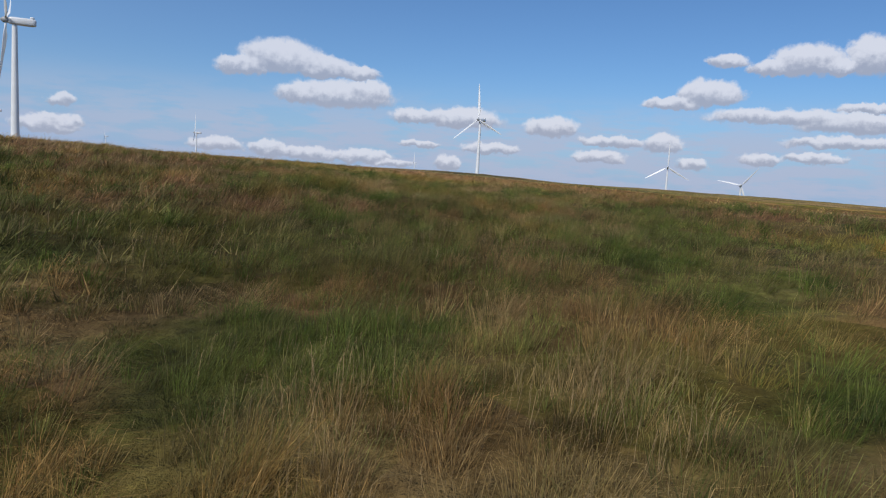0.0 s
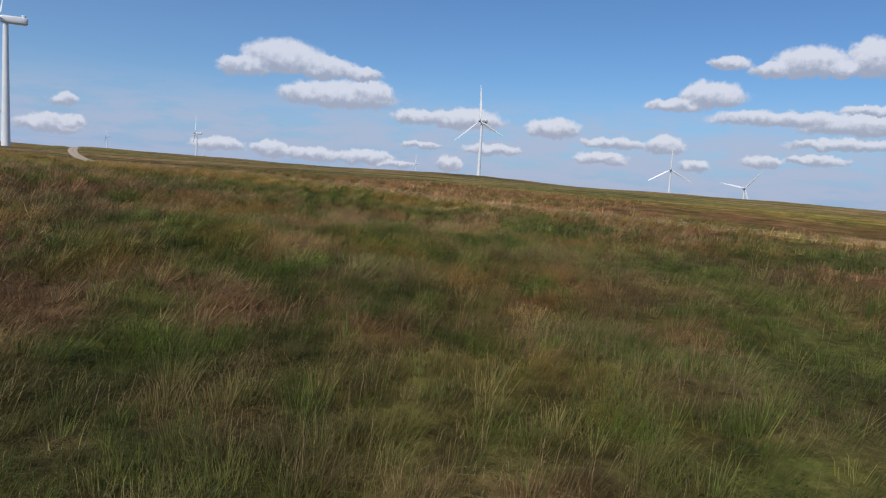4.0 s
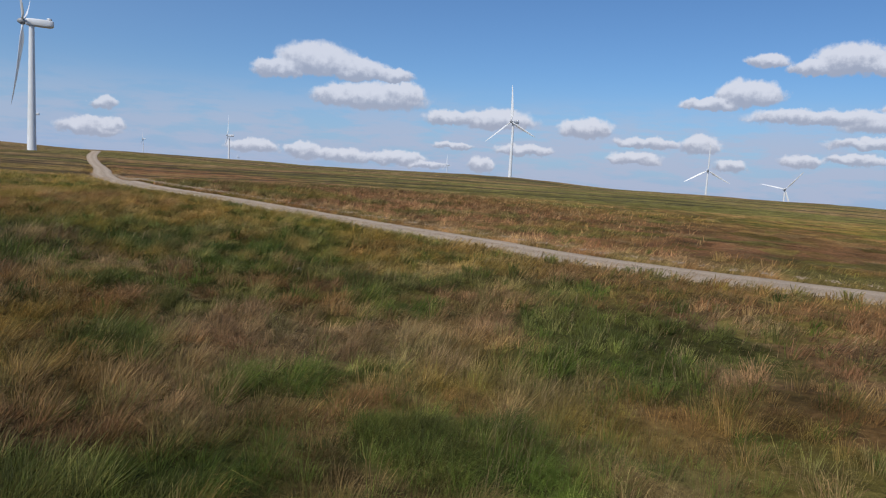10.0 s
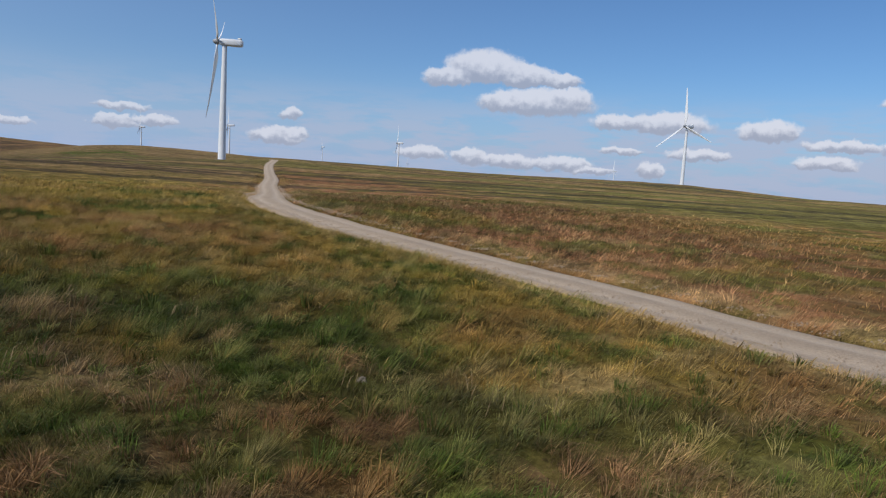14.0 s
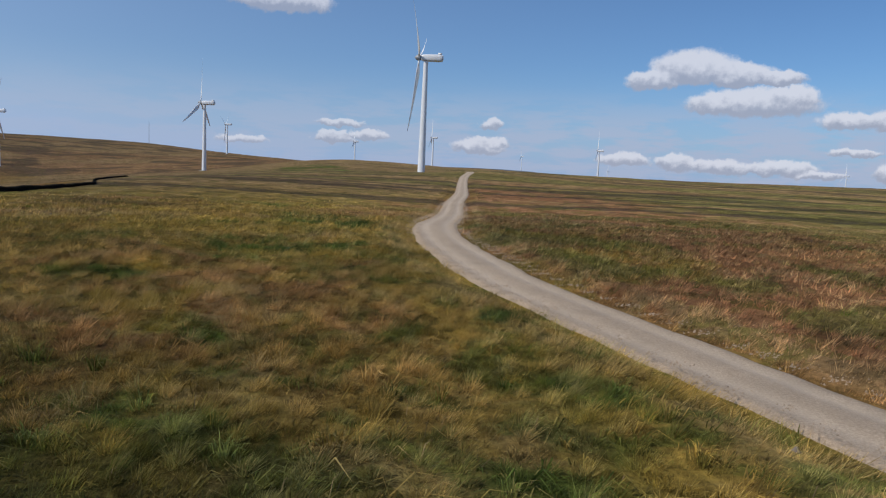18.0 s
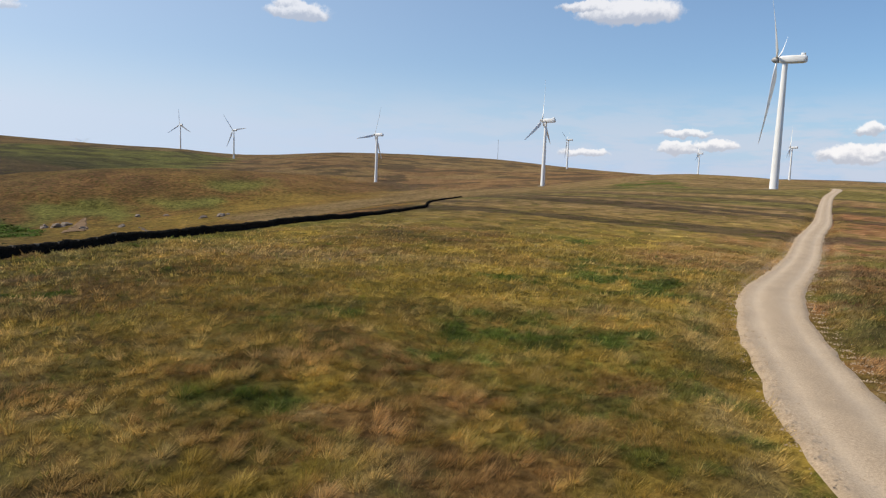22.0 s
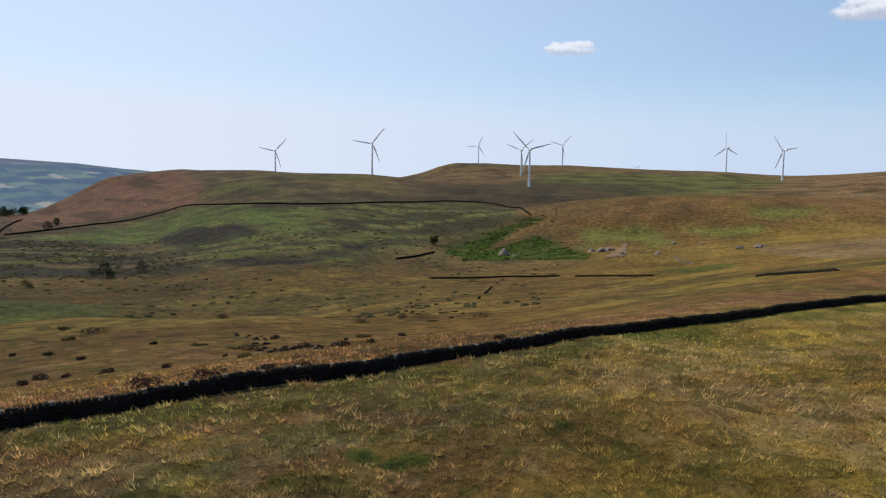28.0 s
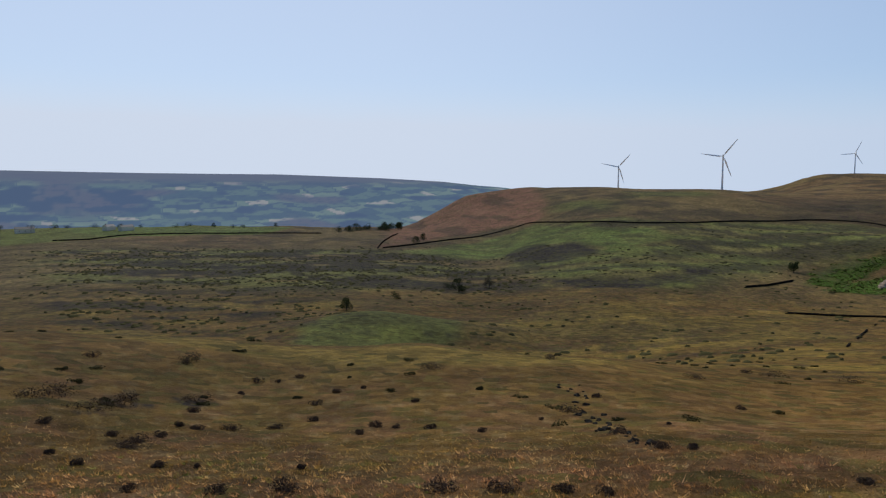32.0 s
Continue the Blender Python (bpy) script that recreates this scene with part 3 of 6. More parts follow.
def put_attribute(me, name, values):
    me.attributes.new(name, "FLOAT", "POINT").data.foreach_set("value", np.ascontiguousarray(values, np.float32))


def part(name, bm, mat, parent, label="", smooth=False):
    me = bpy.data.meshes.new(name)
    bm.to_mesh(me)
    bm.free()
    me.materials.append(mat)
    if smooth:
        me.polygons.foreach_set("use_smooth", [True] * len(me.polygons))
    ob = new(name, me)
    ob.parent = parent
    return tagged(ob, label)


def holder(name, m, label, category, group="", kind=""):
    ob = new(name)
    ob.empty_display_size = 0.2
    ob.matrix_world = m
    return tagged(ob, label, category, group, kind)


# ---- ground: one sheet out to the horizon ----
# patches of one plant: x, y, half length, half width, turn in degrees
GREEN_PATCHES = [(-0.8, 7.2, 1.0, 0.9, 6), (4.1, 13.7, 1.2, 3.6, -17), (2.2, 4.5, 0.7, 0.9, -26), (3.9, 6.8, 0.4, 1.1, -30), (-2.9, 15.9, 1.5, 1.3, 10), (-2.4, 8.2, 0.4, 0.8, 16), (-1.8, 8.8, 0.3, 0.6, 16), (-1.2, 7.3, 0.5, 0.5, 14), (-0.1, 7.4, 0.4, 0.4, 2), (-4.6, 14.7, 2.0, 1.2, 20), (-0.6, 13.4, 1.1, 1.6, 4), (3.5, 12.4, 0.9, 1.8, -18), (3.3, 10.2, 0.9, 1.8, -21), (3.3, 8.2, 0.8, 0.9, -28), (-1.3, 6.5, 0.4, 0.3, 18), (-0.5, 13.4, 1.5, 0.9, 8), (0.2, 11.6, 1.3, 0.7, 3), (3.0, 12.2, 0.6, 0.9, -22)]
GREEN_PATCHES += [(3.4, 5.6, 1.2, 2.2, -28), (4.6, 9.5, 1.2, 2.6, -28), (1.7, 11.1, 0.6, 0.4, -14), (-5.9, 24.1, 2.1, 2.5, 20), (-4.8, 38.6, 1.3, 3.0, 9), (-3.3, 20.1, 0.8, 1.4, 30), (-1.9, 19.9, 0.9, 1.0, 22), (0.8, 29.1, 1.5, 2.9, 1), (1.7, 20.6, 1.0, 0.9, -4), (-1.3, 17.4, 1.0, 0.5, 25), (-5.1, 44.2, 2.7, 5.1, 11), (8.4, 28.5, 2.0, 2.1, -24), (-6.0, 40.3, 2.4, 4.1, 20), (-0.6, 35.1, 1.8, 1.5, 8), (-0.4, 28.5, 1.6, 1.8, 12), (3.6, 31.1, 1.4, 1.5, -9), (-0.9, 25.8, 1.4, 1.0, 21), (3.0, 26.6, 1.5, 0.9, -10), (-9.7, 41.7, 2.2, 2.2, 34), (-5.1, 39.2, 3.0, 2.1, 25)]
GREEN_PATCHES += [(-5.4, 34.8, 2.1, 1.1, 36), (-0.6, 34.0, 1.8, 0.9, 15), (2.6, 43.9, 1.1, 1.3, -3), (4.6, 37.9, 1.3, 0.9, -12), (-6.5, 49.0, 2.0, 1.5, 22), (-10.0, 42.1, 1.4, 1.0, 49), (-9.1, 39.6, 0.9, 1.1, 56), (-3.0, 46.6, 0.6, 0.8, 12), (-31.0, 53.4, 2.5, 2.4, 62), (-26.6, 61.6, 4.1, 2.9, 47), (-23.5, 48.1, 0.9, 0.9, 65), (-22.6, 49.6, 0.9, 0.8, 61), (-10.3, 54.5, 1.1, 0.9, 27), (-7.0, 48.2, 1.3, 0.7, 27), (-15.6, 46.9, 0.7, 1.2, 58), (-10.4, 45.9, 0.6, 0.4, 48), (-12.3, 42.7, 0.8, 0.5, 67), (-26.5, 58.8, 2.4, 1.0, 52)]
GREEN_PATCHES += [(-23.4, 48.5, 1.2, 0.8, 69), (-10.3, 53.9, 1.0, 0.8, 28), (-14.5, 46.9, 0.8, 0.7, 61), (-35.8, 74.0, 5.6, 5.5, 44), (-31.8, 55.0, 1.4, 2.2, 63), (-31.1, 54.5, 1.9, 1.2, 74), (-45.7, 50.7, 1.4, 1.4, 86), (-37.9, 70.3, 3.0, 2.3, 52), (-41.4, 79.5, 5.4, 4.3, 46), (-60.0, 91.1, 2.7, 3.9, 50), (-29.3, 46.7, 0.9, 0.6, 94), (-25.3, 56.1, 2.0, 0.6, 64), (-41.5, 44.3, 1.6, 0.9, 97), (-389.7, 104.6, 19, 29, 82), (-255.9, 309.2, 19, 62, 43), (-41.3, 44.7, 2.2, 1.1, 106), (-46.4, 49.9, 1.2, 1.5, 94), (-69.7, 56.1, 3.2, 2.0, 86)]
RUSSET_PATCHES = [(-11.2, 28.1, 6.6, 5.3, 22), (7.2, 42.3, 7.5, 17, -10), (12.8, 55.2, 9.6, 18, -14), (-13.5, 33.2, 3.0, 3.4, 27), (12.6, 39.7, 3.8, 8.7, -23), (-54.2, 127.1, 13, 54, 26), (-10.8, 33.4, 1.7, 2.4, 29), (24.4, 75.0, 12, 13, -20), (-15.8, 53.2, 6.7, 7.1, 27), (-4.7, 30.6, 1.2, 1.0, 29), (11.4, 37.7, 1.6, 3.5, -27), (-21.3, 51.3, 5.2, 7.5, 41), (-5.1, 43.6, 2.4, 1.4, 20), (-9.1, 36.2, 0.6, 1.6, 44), (1.4, 36.1, 1.3, 0.6, 2), (-62.5, 77.0, 9.7, 26, 55), (-14.2, 44.8, 1.7, 1.7, 51), (-4.7, 43.3, 1.3, 0.7, 25)]
RUSSET_PATCHES += [(-2.2, 58.5, 3.2, 2.7, 5), (-11.1, 67.7, 4.0, 4.3, 18), (-34.7, 103.0, 4.9, 22, 27), (-11.7, 68.8, 2.1, 3.4, 17), (-16.6, 46.4, 1.3, 0.9, 67), (-51.6, 59.5, 7.2, 8.4, 69), (-36.9, 41.6, 2.0, 1.8, 103), (-51.1, 40.8, 4.3, 2.4, 100), (-26.7, 48.6, 2.8, 0.8, 89)]
STRAW_PATCHES = [(0.6, 7.5, 0.5, 0.7, -5), (-0.3, 5.1, 0.8, 0.5, 3), (0.7, 7.8, 0.9, 0.6, -5), (-1.3, 9.6, 0.9, 0.6, 11), (1.7, 8.5, 0.3, 0.5, -13), (-2.3, 11.4, 0.4, 0.5, 28), (5.8, 21.0, 1.4, 1.4, -20), (0.1, 18.6, 0.8, 0.5, 10), (-2.5, 18.8, 0.3, 0.5, 29), (0.9, 38.7, 4.2, 2.3, 0), (-1.8, 25.1, 0.3, 0.4, 29), (7.1, 34.4, 1.1, 1.3, -19), (5.4, 27.4, 0.4, 1.1, -24), (-3.4, 40.2, 0.8, 0.5, 19), (-1.4, 32.7, 0.7, 0.3, 22), (-7.2, 43.4, 1.5, 1.1, 36), (-5.9, 47.2, 1.3, 1.0, 23), (-50.4, 64.0, 8.6, 5.4, 69)]
STRAW_PATCHES += [(-29.8, 65.9, 3.5, 1.8, 49), (-65.8, 55.2, 6.8, 3.6, 83), (-55.1, 56.6, 6.7, 3.8, 83)]
HEATH_PATCHES = [(-59, -25, 3.4, 3.8, -177), (-51, -20, 2.4, 1.7, 178), (-49, -7, 1.5, 3.0, 158), (-49, -26, 2.4, 1.7, 176), (-66, -26, 2.6, 2.8, -180)]
# outlines of larger stretches of one growth across the valley
SCARP = [(-539, -473), (-620, -502), (-692, -510), (-779, -504), (-794, -445), (-839, -455), (-1053, -595), (-1150, -678), (-1140, -790), (-1060, -850), (-966, -850), (-880, -790)]
BRIGHT_PASTURE = [(-529, -433), (-600, -449), (-720, -461), (-762, -421), (-694, -292), (-681, -229), (-628, -195), (-556, -215), (-607, -271), (-610, -310), (-549, -335), (-530, -360)]
PASTURE = [(-762, -421), (-735, -300), (-760, -225), (-857, -161), (-905, -100), (-875, -61), (-721, -32), (-656, -64), (-577, -88), (-450, -107), (-418, -150), (-457, -226), (-546, -320)]
HEATH = [[(-617, -349), (-626, -334), (-586, -253), (-556, -221), (-516, -226), (-509, -270), (-546, -320)], [(-607, -181), (-644, -164), (-612, -148), (-573, -158)],
         [(-433, -201), (-442, -162), (-475, -136), (-523, -122), (-474, -105), (-419, -131), (-407, -177)]]
RUSH_BELT = [(-291, -672), (-424, -605), (-526, -462), (-519, -338), (-431, -210), (-386, -189), (-329, -262), (-270, -356), (-207, -450)]
MIRE = [(-207, -450), (-234, -392), (-245, -333), (-291, -260), (-265, -214), (-202, -186), (-172, -240), (-144, -281)]
MOUND = [(-180, -150), (-205, -180), (-236, -195), (-270, -182), (-280, -160), (-253, -130), (-227, -120), (-200, -130)]
LEVEL_FIELDS = [(-200, -820), (-334, -786), (-399, -800), (-445, -826), (-598, -758), (-680, -800), (-650, -960), (-400, -1080), (-150, -1120)]
HILL_GREEN = [[(-861, -438), (-824, -359), (-873, -379), (-914, -441), (-908, -465)], [(-962, -393), (-1031, -301), (-1144, -331), (-1059, -419)],
              [(-1249, -74), (-1188, -3), (-1074, 85), (-1000, 150), (-1147, 253), (-1490, 416), (-1663, 378), (-1614, 219), (-1670, 76), (-1543, -68)]]
MOOR_GREEN = [(-80, 205), (-40, 170), (-10, 135), (30, 120), (120, 150), (160, 240), (60, 260), (-30, 250)]
SPUR = [(-600, -50), (-560, 0), (-520, 60), (-505, 120), (-500, 200), (-560, 300), (-700, 380), (-900, 400), (-900, 200), (-860, 60), (-760, -40), (-690, -50)]
SPUR_GREEN = [[(-652, 24), (-670, 48), (-653, 97), (-627, 118), (-581, 114), (-553, 95), (-594, 72), (-580, 41)], [(-644, 120), (-643, 178), (-591, 177), (-596, 136)], [(-701, 189), (-717, 250), (-681, 249), (-665, 192)]]
BRACKEN = [[(-529, -59), (-605, -72), (-652, -56), (-686, -28), (-712, -14), (-700, -2), (-652, -28), (-593, -40), (-532, -44)], [(-508, -50), (-577, -36), (-615, -20), (-637, 0), (-604, 24), (-538, 46), (-510, 46), (-531, -3)]]


def within(xy, corners, soft, ragged=0.0, size=30.0):
    """1 inside an outline, 0 outside, with a soft or ragged edge."""
    c = np.array(corners, float)
    edge = soft + ragged
    out = np.zeros(len(xy))
    close = np.flatnonzero(((xy > c.min(0) - edge) & (xy < c.max(0) + edge)).all(1))
    if not len(close):
        return out
    q = xy[close]
    odd, d = np.zeros(len(q), bool), np.full(len(q), 1e9)
    for (x0, y0), (x1, y1) in zip(c, np.roll(c, -1, 0)):
        crosses = (y0 > q[:, 1]) != (y1 > q[:, 1])
        if y0 != y1:
            odd ^= crosses & (q[:, 0] < x0 + (q[:, 1] - y0) * (x1 - x0) / (y1 - y0))
        v = np.array((x1 - x0, y1 - y0))
        t = np.clip((q - (x0, y0)) @ v / (v @ v), 0, 1)
        d = np.minimum(d, np.hypot(*(q - (x0, y0) - t[:, None] * v).T))
    d = np.where(odd, d, -d)
    if ragged:
        d = d + (grain(q, size, 81) - 0.5) * 2 * ragged
    out[close] = band(d, -soft, soft)
    return out


def patches(xy, shapes, ragged=0.8, broken=True):
    out = np.zeros(len(xy))
    px, py = np.ascontiguousarray(xy[:, 0]), np.ascontiguousarray(xy[:, 1])
    for x, y, a, b, turn in shapes:
        wide = 2.2 * max(a, b)
        near = np.flatnonzero((np.abs(px - x) < wide) & (np.abs(py - y) < wide))
        if not len(near):
            continue
        d = np.c_[px[near] - x, py[near] - y]
        c, s = math.cos(radians(turn)), math.sin(radians(turn))
        e = np.hypot((d @ (c, s)) / a, (d @ (-s, c)) / b)
        e = e + (grain(np.asarray(xy)[near], max(1.0, b * 0.9), 11) - 0.5) * 2 * ragged
        fine = band(grain(np.asarray(xy)[near], max(1.1, b * 0.22), 12), 0.30, 0.62) if broken else 1.0
        out[near] = np.maximum(out[near], band(e, 1.15, 0.6) * fine)
    return out


def plants(xy):
    """Amounts of each kind of plant at places."""
    xy = np.asarray(xy, float)
    x, y = xy[:, 0], xy[:, 1]
    r = np.hypot(*(xy - MID).T)
    near = band(r, 150, 60)
    low_part = band(y + 0.2 * x, 46, 34)                # the rank growth of the low moor
    wall_d, track_d = from_net(xy, NET_W), from_net(xy, NET_T)
    below = band(np.interp(-x, -WALL[:, 0], WALL[:, 1]) - y, 1, 8)      # the slope under the brow wall
    past = band(y - np.interp(-x, -TRACK[:, 0], TRACK[:, 1]), 0, 4)     # over the track
    yaw = np.degrees(np.arctan2(-(xy - MID)[:, 0], (xy - MID)[:, 1]))
    # green rush and moss
    mottle, spots = grain(xy, 2.6, 21), grain(xy, 0.9, 25)
    green = np.maximum(0.85 * band(mottle, 0.54, 0.62) * low_part, band(spots, 0.55, 0.64) * 0.75 * (0.45 + 0.55 * band(grain(xy, 11, 47), 0.40, 0.58))) * near
    green = np.maximum(green, 0.45 * low_part * near * band(y, 9, 12) * band(y, 32, 24) * band(grain(xy, 1.8, 65), 0.40, 0.56))
    green = np.maximum(green, 0.65 * low_part * band(y, 8.5, 10) * band(y, 18, 14) * band(grain(xy, 1.6, 68), 0.40, 0.56))
    brow = band(x, -15, -30) * (1 - below) * (1 - past) * near         # the dry brow above the wall
    green = green * (1 - 0.85 * below) * (1 - 0.6 * past) * (1 - 0.5 * brow)
    green = np.maximum(green, patches(xy, GREEN_PATCHES))
    green = np.maximum(green, np.exp(-((wall_d - 2.6) / 2.2) ** 2) * (1 - below) * 0.7 * band(grain(xy, 4, 36), 0.36, 0.52) * near)
    green = np.maximum(green, past * near * 0.6 * band(grain(xy, 5, 63), 0.56, 0.66))
    # russet heads of moor grass
    russet = band(grain(xy, 4.0, 23), 0.46, 0.66) * 0.6 * near * (1 - 0.55 * (1 - low_part) * (1 - past))
    russet = np.maximum(russet, patches(xy, RUSSET_PATCHES, 1.0) * 0.65)
    russet = np.maximum(russet, past * band(track_d, 60, 14) * 0.95 * band(r, 260, 150) * band(grain(xy, 9, 56), 0.26, 0.46))
    russet = np.maximum(russet, below * 0.85 * np.exp(-((wall_d - 8 - 5 * grain(xy, 20, 35)) / 5.0) ** 2) * band(r, 170, 110))
    russet = np.maximum(russet, 0.45 * np.exp(-((wall_d - 14) / 7) ** 2) * (1 - below) * near * band(grain(xy, 5, 39), 0.34, 0.55))
    straw = np.maximum(band(grain(xy, 1.1, 24), 0.58, 0.74) * 0.35 * band(r, 200, 40), patches(xy, STRAW_PATCHES) * 0.45)
    straw = np.maximum(straw, np.exp(-((track_d - 3.2) / 0.8) ** 2) * 0.5 * near * band(grain(xy, 1.6, 48), 0.3, 0.5))
    # old wheel lines along the wall
    wheel = np.exp(-((wall_d - 9.2) / 0.45) ** 2) + np.exp(-((wall_d - 11.0) / 0.45) ** 2)
    straw = np.maximum(straw, wheel * (1 - below) * 0.6 * near * band(grain(xy, 8, 38), 0.3, 0.5))
    # tan mat-grass on the slope and over the valley's near floor
    tan = below * band(r, 560, 380) * (0.72 + 0.28 * band(grain(xy, 12, 34), 0.3, 0.6))
    gold = below * band(r, 480, 330) * 0.55 * band(grain(np.c_[xy @ (0.7, -0.7) / 2.5, xy @ (0.7, 0.7)], 22, 74), 0.45, 0.62) * band(r, 60, 110)
    high_part = (1 - low_part) * (1 - below) * (1 - past) * near
    gold = np.maximum(gold, high_part * (0.25 + 0.5 * band(grain(xy, 1.4, 91), 0.40, 0.60)) + 0.28 * brow)
    # the valley floor: rush streaks that run across the view
    vale = band(x + y * 0.35, -150, -260) * band(r, 980, 850) * band(r, 190, 280) * band(y, 80, -20)
    across = np.c_[xy @ (-0.66, 0.75) / 4.0, xy @ (0.75, 0.66)]
    belt, pasture = within(xy, RUSH_BELT, 25, 30, 60), within(xy, PASTURE, 18, 25, 50)
    bright, mire = within(xy, BRIGHT_PASTURE, 8, 16, 40), within(xy, MIRE, 15, 30, 45)
    streaks, fine_streaks = grain(across, 17, 27, 4), grain(across, 7, 75, 3)
    peat = band(streaks, 0.50, 0.55) * vale * (0.3 + 0.65 * belt + 0.45 * pasture + 0.6 * mire) * (1 - 0.8 * bright)
    peat = np.maximum(peat, band(fine_streaks, 0.55, 0.61) * vale * (0.45 + 0.4 * belt))
    for corners in HEATH:
        peat = np.maximum(peat, within(xy, corners, 5, 14, 30) * (0.75 + 0.35 * band(grain(across, 8, 76), 0.4, 0.6)))
    peat = np.maximum(peat, patches(xy, HEATH_PATCHES))
    peat = np.maximum(peat, below * band(r, 130, 190) * band(r, 420, 300) * band(grain(across, 5, 77), 0.60, 0.67) * 0.7)
    lawn = np.maximum(belt * 0.55 * band(grain(across, 24, 59), 0.40, 0.55), pasture * (0.35 + 0.4 * band(grain(across, 26, 60), 0.42, 0.58)))
    lawn = np.maximum(lawn, bright * (0.75 + 0.25 * band(grain(across, 10, 61), 0.35, 0.55)))
    lawn = np.maximum(lawn, within(xy, MOUND, 6, 7, 14) * 0.75)
    for corners in HILL_GREEN:
        lawn = np.maximum(lawn, within(xy, corners, 25, 40, 90) * 0.3)
        green = np.maximum(green, within(xy, corners, 25, 40, 90) * 0.5)
    for corners in SPUR_GREEN:
        lawn = np.maximum(lawn, within(xy, corners, 10, 18, 30) * 0.6)
    for corners in BRACKEN:
        green = np.maximum(green, within(xy, corners, 5, 8, 15) * 0.9)
    # the brown hills and the red face of the scarp
    spur = within(xy, SPUR, 30, 20, 60)
    high_hill = band(r, 600, 720) * band(x, -250, -450) * (1 - pasture) * (1 - belt) * (1 - bright)
    russet = np.maximum(russet, high_hill * (0.12 + 0.4 * band(grain(xy, 130, 37), 0.38, 0.62)))
    tan = np.maximum(tan, spur * 0.75)
    gold = np.maximum(gold, spur * 0.35 * band(grain(across, 60, 87), 0.4, 0.6))
    russet = np.maximum(russet, spur * (0.05 + 0.25 * band(grain(across, 40, 78), 0.38, 0.6)))
    scarp = within(xy, SCARP, 12, 14, 40)
    rose = scarp * (0.75 + 0.25 * band(grain(xy, 18, 67), 0.35, 0.6))
    lawn = lawn * (1 - scarp)
    # gullies down the red face
    down = np.c_[xy @ (0.8, -0.6), xy @ (0.6, 0.8) / 5.0]
    peat = np.maximum(peat, scarp * 0.5 * band(grain(down, 22, 79, 2), 0.60, 0.66))
    # dark bands on the open moor past the track
    moor = band(y - 0.3 * x, 80, 130) * band(x, -420, -60)
    lines = np.c_[xy @ (0.97, 0.24) / 7.0, xy @ (-0.24, 0.97)]
    peat = np.maximum(peat, band(grain(lines, 11, 29, 3), 0.54, 0.61) * moor * 0.75)
    green = np.maximum(green, band(grain(lines, 26, 49, 3), 0.44, 0.56) * moor * 0.5)
    peat = np.maximum(peat, band(grain(xy, 40, 80), 0.48, 0.62) * high_hill * (0.25 + 0.4 * (1 - spur)) * (1 - scarp))
    peat = np.maximum(peat, band(r, 800, 880) * band(r, 1350, 1150) * band(yaw, 80, 88) * band(yaw, 108, 101) * (1 - spur) * (1 - pasture) * (0.62 + 0.25 * band(grain(xy, 45, 89), 0.4, 0.6)))
    ash = np.maximum(np.maximum(0.6 * moor, 0.45 * vale), np.maximum(high_hill * 0.4, 0.65 * band(r, 75, 150) * (1 - below) * (1 - spur)))
    ash = np.maximum(ash, 0.75 * near * low_part * band(grain(xy, 3.0, 82), 0.30, 0.52) * band(y, 2, 13))
    moor_band = within(xy, MOOR_GREEN, 10, 16, 40)
    green = np.maximum(green, moor_band * 0.6 * band(grain(lines, 16, 88, 3), 0.34, 0.5))
    # level green farm fields past the valley floor
    farm = within(xy, LEVEL_FIELDS, 4) * (0.75 + 0.25 * band(grain(xy, 110, 46, 1), 0.35, 0.5))
    farm = np.maximum(farm, band(r, 1130, 1180) * band(r, 2100, 1800) * (band(yaw, 132, 136) + (yaw < -150)) * 0.8)
    lawn = np.maximum(lawn, farm)
    keep = 1 - farm
    # the last entry darkens ground under near grass: litter plus painted gap shade
    return {"green": np.clip(green, 0, 1) * keep, "russet": russet * keep, "tan": tan * keep, "ash": ash * keep, "straw": straw * keep, "lawn": lawn, "peat": peat * keep,
            "rose": rose, "gold": gold, "litter_shade": band(r, 85, 40) * band(track_d, 2.4, 3.4) * (0.65 + 0.35 * low_part - 0.45 * brow)}


ring_a = np.radians(np.r_[np.arange(-42, 172, 0.25), np.arange(172, 318, 1.0)])
AROUND = len(ring_a)
EDGE = 2350.0                                   # past this the far side of the valley is a backdrop
ring_r = np.r_[np.arange(0.5, 62, 0.5), np.geomspace(62, EDGE, 225)]
far_r = np.linspace(EDGE, 4900.0, 110)


def fan(radii):
    x = MID[0] - np.outer(radii, np.sin(ring_a))
    y = MID[1] + np.outer(radii, np.cos(ring_a))
    xy = np.c_[x.ravel(), y.ravel()]
    i = np.arange(len(radii) * AROUND).reshape(len(radii), AROUND)
    j = np.roll(i, -1, 1)
    return xy, np.stack([i[:-1], i[1:], j[1:], j[:-1]], -1).reshape(-1, 4), i[0]


g_xy, quads, inner = fan(ring_r)
g_xy = np.r_[g_xy, [MID]]
g_z = ground_height(g_xy)
centre = len(g_xy) - 1
tri = np.r_[quads[:, [0, 2, 1]], quads[:, [0, 3, 2]], np.stack([np.full(AROUND, centre), np.roll(inner, -1), inner], -1)][:, ::-1]
tri = tri[:, ::-1]
ground_me = quick_mesh("ground", np.c_[g_xy, g_z], tri, M_ground, True)
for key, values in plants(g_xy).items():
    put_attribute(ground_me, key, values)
ground = tagged(new("ground", ground_me), "rolling moorland of tan, russet and green grass", "ground", kind="structure")

f_xy, f_quads, _ = fan(far_r)
far_yaw = np.degrees(np.arctan2(-(f_xy - MID)[:, 0], (f_xy - MID)[:, 1])) % 360
far_d = np.hypot(*(f_xy - MID).T)
